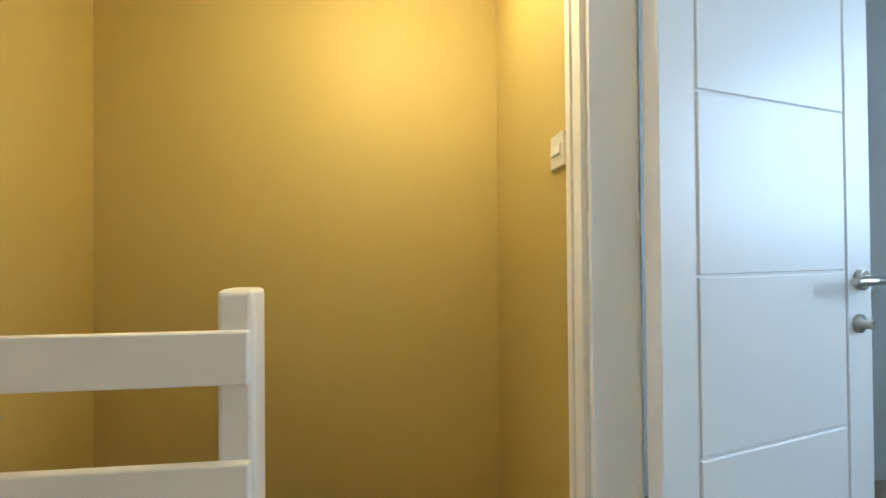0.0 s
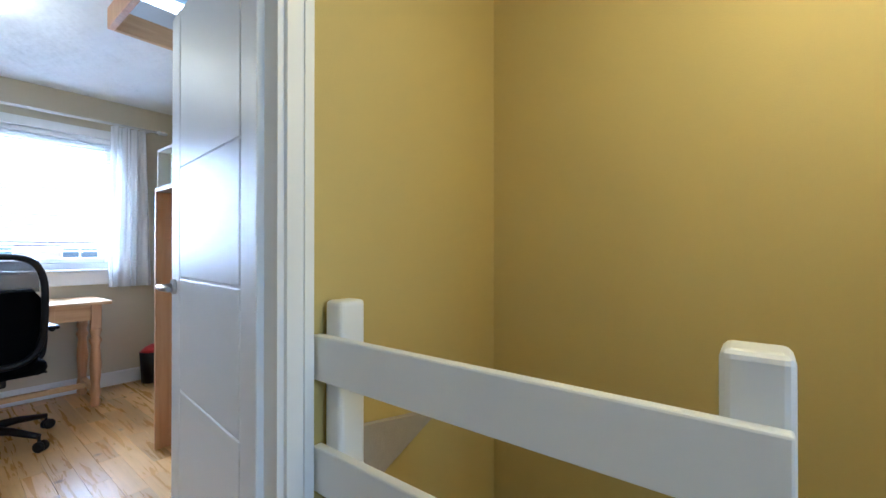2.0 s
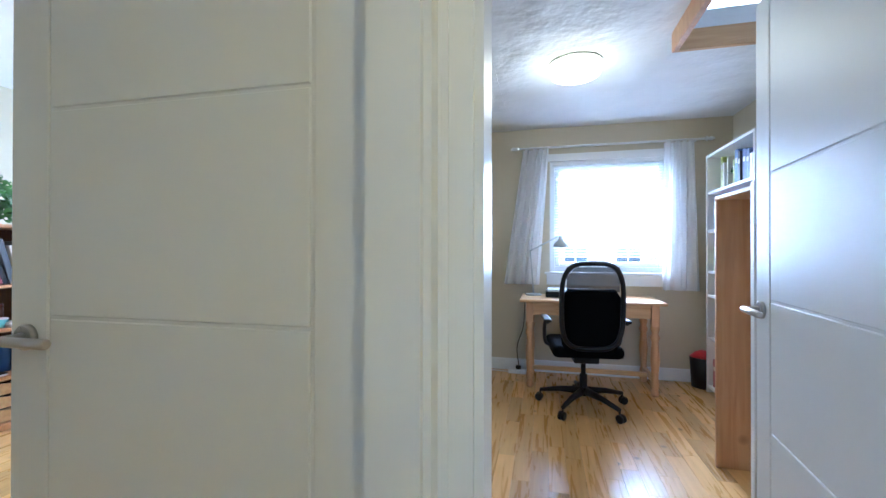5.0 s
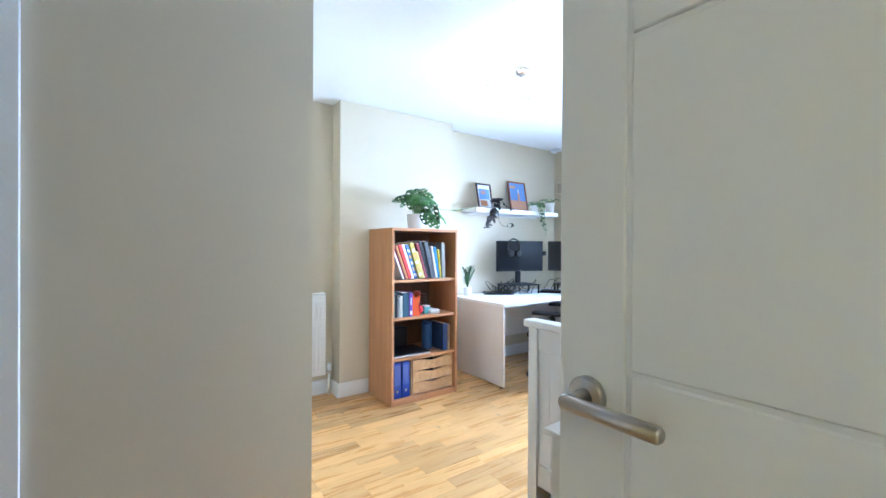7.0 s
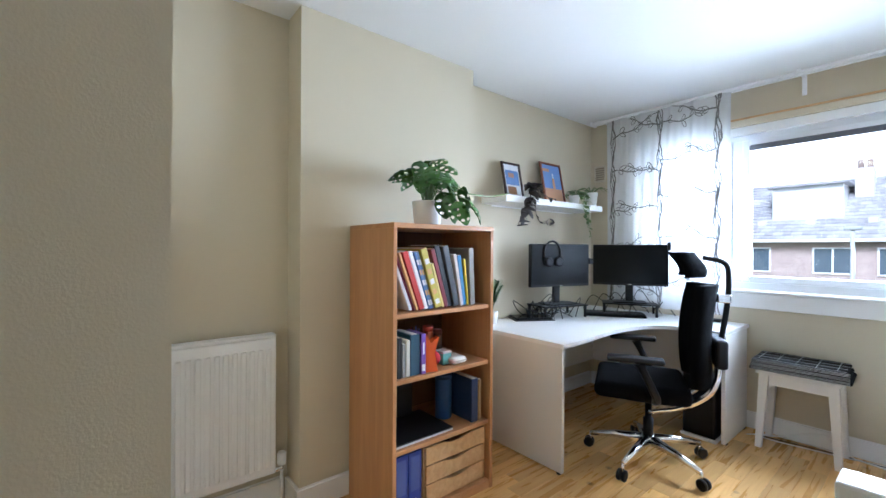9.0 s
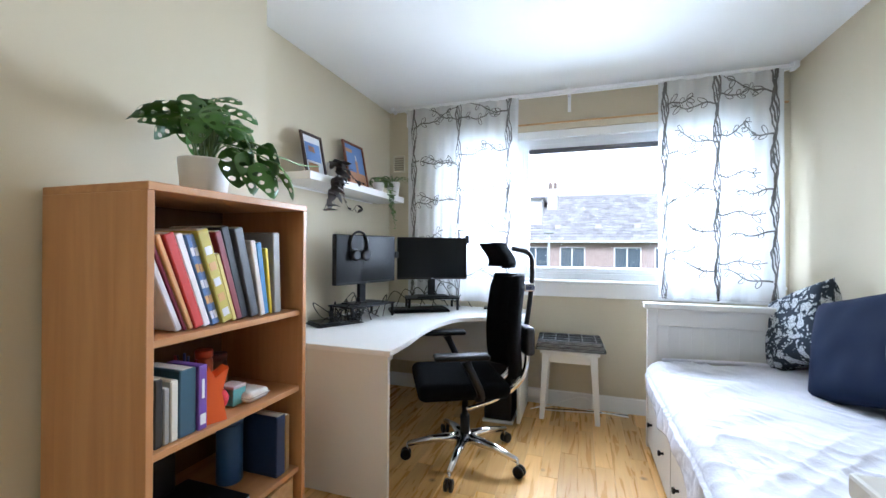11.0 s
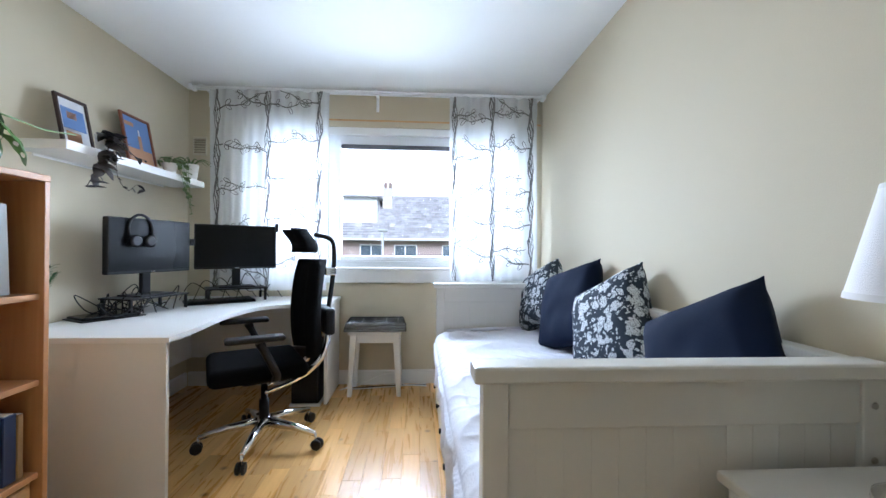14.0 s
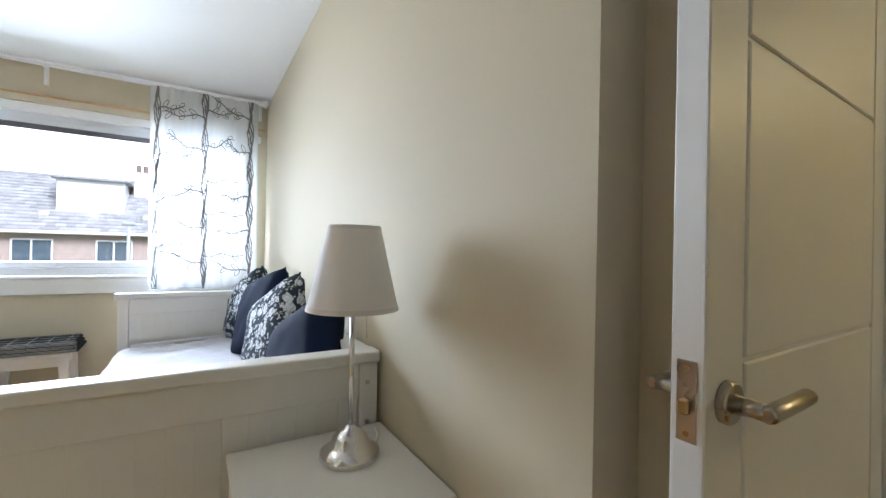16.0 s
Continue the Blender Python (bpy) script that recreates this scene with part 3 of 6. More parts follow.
def balustrade():
    b = thing("balustrade", "white painted landing balustrade of flat rails", "railing", 4.93, 0.0, 0.0)
    for y, k in ((0.055, 0.038), (0.872, 0.032)):
        p = rbox(-0.0, 0.078, y - k, y + k, -0.15, 1.008, 0.012, 3)
        part("newel_post", p, WHITE, b)
    for z0, z1 in ((0.815, 0.925), (0.545, 0.655), (0.275, 0.385), (0.02, 0.12)):
        part("rail", rbox(-0.026, -0.001, 0.02, 0.915, z0, z1, 0.004), WHITE, b)


balustrade()


def stairs():
    s = thing("staircase", "carpeted winding stairs going down beside white strings", "stairs", 5.2, -0.70, -2.6)
    for i in range(5):
        part("step", boxes((0.0, 0.55, 0.68 + 0.18 * i, 0.85 + 0.18 * i, 0, 2.24 - 0.18 * i)), CARPET, s)
    part("step", boxes((0.001, 0.55, 0.0, 0.67, 0, 2.42)), CARPET, s)
    ledge = slab([(-0.25, 3.02), (-0.25, 3.275), (0.18, 3.205), (-0.085, 3.10)], 0, 0.02)
    part("string_board", turned(ledge, pose(0, 1.614, 0, 90, 0, 0)), CARPET, s, "sloping tan carpeted string")


stairs()
sw = thing("light_switch", "white plastic light switch on the mustard wall", "switch", 5.05, -0.699, 1.34)
part("plate", rbox(-0.043, 0.043, 0, 0.009, -0.043, 0.043, 0.003), WHITE, sw)
part("rocker", turned(rbox(-0.030, 0.030, 0.009, 0.014, -0.013, 0.013, 0.002), pose(0, 0, 0, 4)), UPVC, sw)
lm = thing("ceiling_light", "small flush landing ceiling lamp with warm bulb", "lamp", 4.99, -0.24, 2.33)
part("rose", lathe([(0.05, 0.0595), (0.05, 0.03), (0.02, 0.0), (0.006, -0.02), (0.006, -0.12), (0.02, -0.14), (0.02, -0.18)], 20), WHITE, lm)

# ---- bedroom ----


def bookcase():
    b = thing("bookcase", "beech veneer bookcase with filled shelves", "bookcase", 0.374, 1.812, 0)
    w, d, h, t = 0.615, 0.408, 1.334, 0.02
    part("side_panel", rbox(0, d, 0, t, 0, h, 0.0015, 1), BEECH, b)
    part("side_panel", rbox(0, d, w - t, w, 0, h, 0.0015, 1), BEECH, b)
    part("top_panel", rbox(0, d + 0.003, 0, w, h, h + 0.022, 0.002, 1), BEECH_H, b)
    part("plinth", rbox(0.01, d - 0.006, t, w - t, 0.0, 0.04, 0.001, 1), BEECH_H, b)
    part("back_panel", boxes((0, 0.006, t, w - t, 0.04, h)), BEECH_B, b, "beech back board coloured darker for shelf shade")
    for z in (0.045, 0.355, 0.665, 0.955):
        part("shelf", rbox(0.007, d - 0.012, t + 0.001, w - t - 0.001, z - 0.02, z, 0.0015, 1), BEECH_H, b)


bookcase()
CX, CY = 0.374, 1.812   # bookcase corner


def book(y, z, w, h, d, colour, name, lean=0.0, front=0.755, kind="book", group="books in the bookcase", label=""):
    b = thing(kind, label or name + " standing on the shelf", "book", front, y, z, 0, group)
    b.rotation_euler = Euler((radians(lean), 0, 0))
    m = paint(name.replace(" ", "_"), colour, 0.45)
    part("cover", rbox(-d, 0, 0, w, 0, h, min(0.003, w * 0.2), 1), m, b)
    if w > 0.008:
        part("page_block", boxes((-d + 0.004, -0.004, w * 0.18, w * 0.82, h, h + 0.001)), paint("paper", (0.75, 0.72, 0.65), 0.9), b)
    return b


def top_shelf():
    row = [(0.018, 0.30, (0.72, 0.74, 0.82), "pale blue paper folder", 22), (0.010, 0.29, (0.20, 0.02, 0.06), "dark red spine folder", 21.5), (0.014, 0.285, (0.70, 0.38, 0.16), "orange thin book", 21),
           (0.030, 0.285, (0.52, 0.035, 0.025), "deep red book", 20), (0.022, 0.285, (0.82, 0.81, 0.85), "white bound pad", 19.5), (0.016, 0.285, (0.10, 0.20, 0.46), "blue spiral notebook", 19),
           (0.018, 0.285, (0.14, 0.22, 0.42), "blue patterned notebook", 19), (0.038, 0.297, (0.52, 0.44, 0.07), "olive yellow book", 18.5), (0.016, 0.225, (0.72, 0.60, 0.20), "slim pale yellow book", 18),
           (0.024, 0.295, (0.20, 0.02, 0.028), "maroon book", 17.5), (0.030, 0.31, (0.010, 0.010, 0.012), "black folder", 16.5), (0.036, 0.305, (0.075, 0.08, 0.09), "dark grey folder", 14.5),
           (0.022, 0.262, (0.62, 0.57, 0.53), "cream paper folder", 11), (0.026, 0.255, (0.03, 0.17, 0.36), "bright blue book", 9), (0.013, 0.235, (0.72, 0.58, 0.03), "narrow yellow book", 6.5), (0.034, 0.29, (0.26, 0.25, 0.225), "grey-brown box folder", 2.5)]
    y = CY + 0.118
    for w, h, c, n, lean in row:
        b = book(y, 0.957, w, h, 0.21 + 0.02 * (h > 0.26), c, n, lean, front=0.752 - random.random() * 0.02)
        if "patterned" in n or "spiral" in n or "olive" in n:
            for k in range(5):
                part("spine_print", boxes((0, 0.0012, w * 0.2, w * 0.8, 0.02 + 0.05 * k, 0.045 + 0.05 * k)), paint("spine_print_%d" % (k % 2), ((0.72, 0.72, 0.74), (0.62, 0.36, 0.12))[k % 2]), b)
        y += w / math.cos(radians(lean)) + 0.0012


top_shelf()


def mid_shelf():
    y = CY + 0.025
    for w, h, c, n in ((0.014, 0.20, (0.10, 0.32, 0.30), "teal paperback"), (0.022, 0.18, (0.02, 0.02, 0.02), "black notebook"), (0.016, 0.15, (0.30, 0.30, 0.29), "grey notebook"),
                       (0.022, 0.165, (0.62, 0.60, 0.52), "cream paperback"), (0.052, 0.185, (0.035, 0.09, 0.14), "dark teal boxed book")):
        book(y, 0.667, w, h, 0.15, c, n, 0)
        y += w + 0.003
    bx = thing("paperback", "purple-spined paperback with white bar label", "book", 0.76, y, 0.667, 0, "books in the bookcase")
    part("cover", rbox(-0.13, 0, 0, 0.028, 0, 0.185, 0.002, 1), paint("purple_spine", (0.16, 0.07, 0.36)), bx)
    part("label_patch", boxes((0.0, 0.0012, 0.005, 0.023, 0.015, 0.045)), paint("white_label", (0.75, 0.75, 0.75)), bx)
    part("title_bar", boxes((0.0, 0.0012, 0.010, 0.018, 0.09, 0.145)), paint("white_label", (0.75, 0.75, 0.75)), bx)
    pc = thing("paper_figure", "folded bright orange paper fox figure", "ornament", 0.70, y + 0.075, 0.667)
    part("body", slab([(-0.03, -0.035), (0.035, -0.035), (0.02, 0.05), (0.04, 0.125), (0.0, 0.10), (-0.02, 0.14), (-0.035, 0.06)], 0, 0.05), paint("orange_card", (0.80, 0.13, 0.02)), pc)
    pc.children[0].matrix_basis = pose(0.01, 0, 0.035, 90, 0, 70)
    pr = thing("red_pouch", "small rounded red pouch on the shelf", "pouch", 0.68, y + 0.135, 0.667)
    bm = bmesh.new()
    bmesh.ops.create_icosphere(bm, subdivisions=3, radius=0.036)
    part("body", turned(bm, Matrix.Translation((0, 0, 0.036)) @ Matrix.Diagonal((1.0, 0.9, 1.0, 1))), paint("red_cloth", (0.50, 0.02, 0.03), 0.8), pr)
    part("seam", turned(lathe([(0.0345, -0.002), (0.0362, 0), (0.0345, 0.002)], 24, False), pose(0, 0, 0.040)), paint("dark_red_seam", (0.25, 0.01, 0.015), 0.8), pr)
    sb = thing("small_box", "little teal and white cardboard box", "box", 0.68, y + 0.17, 0.667)
    part("body", rbox(-0.03, 0.03, 0, 0.055, 0, 0.055, 0.002, 1), paint("teal_card", (0.16, 0.42, 0.40)), sb)
    part("lid", rbox(-0.032, 0.032, -0.001, 0.056, 0.0551, 0.066, 0.002, 1), paint("pale_pink_card", (0.65, 0.55, 0.55)), sb)
    gc = thing("glasses_case", "white rounded glasses case lying on the shelf", "case", 0.69, y + 0.25, 0.667)
    part("body", rbox(-0.055, 0.055, -0.045, 0.05, 0, 0.036, 0.016, 4), paint("off_white_case", (0.68, 0.65, 0.60)), gc)
    part("seam", rbox(-0.056, 0.056, -0.046, 0.051, 0.015, 0.019, 0.001, 1), paint("grey_seam", (0.35, 0.33, 0.30)), gc)
    cup = thing("pen_pot", "patterned pen pot holding dark pens", "pen pot", 0.585, y + 0.10, 0.667)
    part("pot", lathe([(0.034, 0), (0.036, 0.10), (0.032, 0.10), (0.031, 0.008)], 20), paint("pot_white", (0.55, 0.55, 0.52)), cup)
    part("band", lathe([(0.0362, 0.06), (0.0368, 0.08)], 20, False), BLACK, cup)
    for i in range(6):
        a = i * 1.1
        part("pen", tube([(0.012 * math.cos(a), 0.012 * math.sin(a), 0.01), (0.03 * math.cos(a), 0.03 * math.sin(a), 0.15 + 0.008 * i)], 0.004, 6), paint("pen_%d" % (i % 3), ((0.02, 0.02, 0.03), (0.25, 0.02, 0.02), (0.05, 0.06, 0.2))[i % 3]), cup)
    for i, (c, n, dy, hh) in enumerate((((0.42, 0.09, 0.03), "orange jar with lid", 0.19, 0.17), ((0.10, 0.05, 0.035), "brown jar with paler band", 0.25, 0.145))):
        j = thing("jar", n, "jar", 0.56, y + dy, 0.667, 0, "jars in the bookcase")
        part("body", lathe([(0.026, 0), (0.028, 0.004), (0.028, hh * 0.8), (0.022, hh * 0.86)], 20), paint("jar_%d" % i, c, 0.3), j)
        part("lid", lathe([(0.0285, hh * 0.861), (0.0285, hh), (0.026, hh + 0.002)], 20), paint("jar_lid_%d" % i, (c[0] * 1.3, c[1] * 0.9, c[2]), 0.4), j)


mid_shelf()


def lower_shelves():
    lp = thing("laptop", "closed black laptop with silver edge", "laptop", 0.60, CY + 0.20, 0.357)
    part("base", rbox(-0.12, 0.155, -0.165, 0.165, 0, 0.010, 0.003), paint("silver_edge", (0.6, 0.6, 0.6), 0.3), lp)
    part("lid", rbox(-0.12, 0.155, -0.165, 0.165, 0.0105, 0.018, 0.003), BLACK, lp)
    tp = thing("document_tray", "black document box behind the laptop", "box", 0.47, CY + 0.17, 0.38)
    part("body", rbox(-0.07, 0.05, -0.12, 0.12, 0, 0.16, 0.01), BLACK, tp)
    tin = thing("storage_tube", "dark blue cylindrical canister", "canister", 0.60, CY + 0.43, 0.357)
    part("body", lathe([(0.042, 0), (0.044, 0.003), (0.044, 0.20), (0.04, 0.204)], 28), paint("canister_blue", (0.02, 0.07, 0.20), 0.4), tin)
    part("lid", lathe([(0.0445, 0.205), (0.0445, 0.225), (0.04, 0.228)], 28), paint("canister_lid", (0.015, 0.05, 0.15), 0.4), tin)
    book(CY + 0.49, 0.357, 0.045, 0.22, 0.2, (0.012, 0.03, 0.09), "navy thick book", 0)
    book(CY + 0.537, 0.357, 0.022, 0.21, 0.18, (0.30, 0.18, 0.07), "tan thin book", 0)
    for i in range(2):
        bd = thing("ring_binder", "blue cardboard ring binder with spine pocket", "binder", 0.757, CY + 0.026 + i * 0.076, 0.047, 0, "blue binders")
        part("cover", rbox(-0.27, 0, 0, 0.072, 0, 0.275, 0.003), BLUE_B, bd)
        part("label_pocket", boxes((0.0, 0.001, 0.012, 0.060, 0.10, 0.255)), paint("binder_pocket", (0.10, 0.14, 0.38), 0.25), bd)
        part("finger_ring", turned(lathe([(0.010, 0), (0.012, 0.002), (0.009, 0.003)], 16), pose(0.001, 0.036, 0.055, 0, 90, 0)), CHROME, bd)
    db = thing("drawer_box", "small pine box of three drawers", "drawers", 0.755, CY + 0.19, 0.047)
    part("case", boxes((-0.30, -0.008, 0, 0.40, 0, 0.006), (-0.30, -0.008, 0, 0.40, 0.272, 0.278), (-0.30, -0.008, 0, 0.008, 0.006, 0.272), (-0.30, -0.008, 0.392, 0.40, 0.006, 0.272)), PINE, db)
    for i in range(3):
        z0 = 0.010 + i * 0.0875
        n = 14
        top = [(0.012 + 0.376 * k / n, z0 + 0.083 - (0.017 * math.sin(math.pi * min(max((k / n - 0.2) / 0.6, 0), 1)) ** 2)) for k in range(n + 1)]
        fr = slab([(0.012, z0), (0.388, z0)] + top[::-1], 0, 0.012, 0.001)
        part("drawer", turned(fr, pose(-0.012, 0, 0, 90, 0, 90)), PINE, db)
    part("back", boxes((-0.30, -0.28, 0.008, 0.392, 0.006, 0.272)), BLACK, db)


lower_shelves()


def leaf_shape(bm, m, length, width):
    """One plain leaf, arched along its rib."""
    n = 8
    rib = [bm.verts.new(m @ Vector((0, length * i / n, 0.10 * length * math.sin(math.pi * i / n)))) for i in range(n + 1)]
    for s in (-1, 1):
        edge = []
        for i in range(n + 1):
            t = i / n
            wv = width * (math.sin(math.pi * t ** 0.7) ** 0.8 if 0 < t < 1 else 0)
            edge.append(bm.verts.new(m @ Vector((s * wv, length * t - 0.12 * length * (1 - t), 0.10 * length * math.sin(math.pi * t) - 0.22 * wv))))
        for i in range(n):
            q = (rib[i], rib[i + 1], edge[i + 1], edge[i])
            bm.faces.new(q if s > 0 else q[::-1]).smooth = True


def holed_leaf(bm, m, length, width):
    """A broad heart-shaped leaf with rows of oval holes beside the rib."""
    n, cols = 16, 5
    for s in (-1, 1):
        grid = []
        for i in range(n + 1):
            t = i / n
            wv = width * math.sin(math.pi * t ** 0.62) ** 0.62 if 0 < t < 1 else 0.0
            grid.append([Vector((s * wv * j / cols, length * t - 0.16 * length * (1 - t) ** 2 * j / cols, 0.0)) for j in range(cols + 1)])
        holes = [(r, 1 + (r // 4) % 2) for r in (3, 7, 11)]
        flat = [[p.copy() for p in row] for row in grid]
        for r, c in holes:
            for j in (c, c + 3 if c + 3 < cols else cols - 1):
                for q in (r, r + 2):
                    flat[q][j] = grid[q][j].lerp(grid[r + 1][j], 0.6)
        def bend(p):
            return m @ Vector((p.x, p.y, 0.13 * length * math.sin(math.pi * min(max(p.y / length, 0), 1)) - 0.9 * p.x * p.x / max(width, 1e-4) * 0.35 + 0.01 * length * math.sin(p.y / length * 19)))
        verts = [[bm.verts.new(bend(p)) for p in row] for row in flat]
        for i in range(n):
            for j in range(cols):
                if any(r <= i < r + 2 and c <= j < min(c + 3, cols - 1) for r, c in holes):
                    continue
                q = (verts[i][j], verts[i + 1][j], verts[i + 1][j + 1], verts[i][j + 1])
                bm.faces.new(q if s > 0 else q[::-1]).smooth = True
    bmesh.ops.remove_doubles(bm, verts=bm.verts[:], dist=0.0002)


def monstera():
    p = thing("potted_monstera", "swiss cheese plant with holed leaves in a cream pot", "plant", 0.60, 2.13, 1.357)
    part("pot", lathe([(0.060, 0), (0.067, 0.006), (0.078, 0.118), (0.078, 0.125), (0.072, 0.125), (0.070, 0.105)], 32), POT, p)
    part("soil", lathe([(0.070, 0.103), (0.02, 0.112)], 20), SOIL, p)
    rng = random.Random(5)
    stems = bmesh.new()
    spots = []
    for i in range(23):
        a = i * 2.4 + rng.uniform(-0.3, 0.3)
        r = 0.035 + 0.085 * math.sqrt((i + 0.5) / 23)
        spots.append((r * math.cos(a), r * math.sin(a), 0.315 - 1.1 * max(0.0, r - 0.05) + rng.uniform(-0.035, 0.03), a + rng.uniform(-0.6, 0.6), rng.uniform(-80, -15)))
    for x, y, z, a in ((0.105, 0.02, 0.15, -0.6), (0.13, 0.05, 0.19, 0.5), (0.16, 0.02, 0.13, -0.3), (0.19, 0.08, 0.17, 0.9), (0.19, 0.04, 0.10, 0.2), (0.225, 0.09, 0.115, 1.0)):
        spots.append((x, y, z, a, rng.uniform(-88, -65)))   # the side that trails over the front edge
    for x, y, z, a, tip in spots:
        tube(curve3([(0.02 * math.cos(a), 0.02 * math.sin(a), 0.11), (x * 0.5, y * 0.5, max(z, 0.10) * 0.55 + 0.10), (x, y, z)], 4), 0.0028, 5, stems)
        bm = bmesh.new()
        ln = rng.uniform(0.095, 0.13)
        holed_leaf(bm, pose(x, y, z, 0, 0, math.degrees(a) - 90 + rng.uniform(-30, 30)) @ pose(0, 0, 0, tip, rng.uniform(-25, 25), 0), ln, ln * 0.42)
        part("leaf", bm, LEAF, p)
    vine = curve3([(0.02, 0.02, 0.12), (0.12, 0.06, 0.17), (0.17, 0.16, 0.16), (0.12, 0.34, 0.17), (0.02, 0.60, 0.22)], 6)
    tube(vine, 0.003, 5, stems)
    tagged(part("stalk", stems, LEAF_P, p), kind="stuff")


monstera()


def desk():
    d = thing("corner_desk", "white laminate corner desk with curved front edge", "desk", 0, 0, 0)
    front = curve3([(0.972, 2.78, 0), (0.968, 3.0, 0), (0.945, 3.25, 0), (0.945, 3.50, 0), (1.0, 3.72, 0), (1.12, 3.83, 0), (1.26, 3.86, 0), (1.40, 3.865, 0)], 5)
    out = [(0.185, 2.78)] + [(v.x, v.y) for v in front] + [(1.415, 4.345), (0.185, 4.345)]
    part("desktop", slab(out, 0.70, 0.725, 0.002), LAMIN, d)
    part("end_panel", rbox(0.19, 0.955, 2.79, 2.812, 0.012, 0.699, 0.001, 1), PANELW, d)
    part("end_panel", rbox(1.385, 1.407, 3.88, 4.33, 0.012, 0.699, 0.001, 1), PANELW, d)
    part("modesty_panel", rbox(0.25, 0.27, 2.813, 4.29, 0.25, 0.699, 0.001, 1), PANELW, d)
    part("modesty_panel", rbox(0.271, 1.384, 4.27, 4.29, 0.25, 0.699, 0.001, 1), PANELW, d)
    for x, y in ((0.25, 2.80), (0.93, 2.80), (1.396, 3.92), (1.396, 4.29)):
        part("foot", lathe([(0.012, 0), (0.016, 0.011)], 12), BLACK, d).location = (x, y, 0)
    pc = thing("desktop_computer", "black computer tower under the desk", "computer", 1.26, 4.05, 0.0)
    part("case", rbox(-0.10, 0.09, -0.17, 0.19, 0.02, 0.42, 0.004), BLACK, pc)
    part("front_panel", rbox(-0.09, 0.08, -0.178, -0.171, 0.03, 0.41, 0.003), SCREEN, pc)
    part("stand", rbox(-0.11, 0.10, -0.18, 0.20, 0, 0.0195, 0.003), PANELW, pc)


desk()


def monitor(x, y, rz, headphones=False):
    m = thing("monitor", "black flat computer monitor on a riser shelf", "monitor", x, y, 0.727, rz, "monitors on the desk")
    r = thing("monitor_riser", "black metal monitor riser with drawers", "stand", x, y, 0.727, rz, "monitor risers")
    part("plate", rbox(-0.20, 0.20, -0.115, 0.115, 0.085, 0.095, 0.003), BLACK, r)
    for sx in (-0.185, 0.185):
        for sy in (-0.10, 0.10):
            part("leg", tube([(sx, sy, 0), (sx, sy, 0.086)], 0.010, 10), BLACK, r)
    part("base", rbox(-0.12, 0.12, -0.09, 0.08, 0.0965, 0.106, 0.004), BLACK, m)
    part("neck", rbox(-0.028, 0.028, -0.0, 0.03, 0.106, 0.37, 0.006), BLACK, m)
    part("bezel", rbox(-0.272, 0.272, -0.045, -0.005, 0.233, 0.555, 0.006), BLACK, m)
    part("screen", boxes((-0.265, 0.265, -0.0468, -0.0452, 0.250, 0.548)), SCREEN, m)
    part("badge", boxes((-0.012, 0.012, -0.0475, -0.0455, 0.238, 0.243)), CHROME, m)
    if headphones:
        h = thing("headphones", "black over-ear headphones hung on the monitor", "headphones", x, y, 0.727, rz)
        pts = [(-0.09 + 0.075 * math.cos(a), -0.055, 0.490 + 0.085 * math.sin(a)) for a in [math.pi * k / 14 for k in range(15)]]
        part("headband", tube([(-0.025, -0.058, 0.435)] + pts + [(-0.155, -0.058, 0.435)], 0.008, 8), BLACK, h)
        for cx in (-0.045, -0.135):
            part("ear_cup", turned(lathe([(0.02, 0), (0.036, 0.006), (0.036, 0.024), (0.026, 0.032)], 20), pose(cx, -0.056, 0.422, 90, 0, 0)), BLACK, h)
    else:
        part("side_lamp", rbox(0.262, 0.285, -0.06, 0.0, 0.51, 0.575, 0.004), BLACK, m)
    part("webcam_arm", rbox(0.273, 0.31, -0.05, -0.01, 0.40, 0.445, 0.004), BLACK, m) if headphones else None


monitor(0.394, 3.541, 74, True)
monitor(0.688, 4.087, 30)


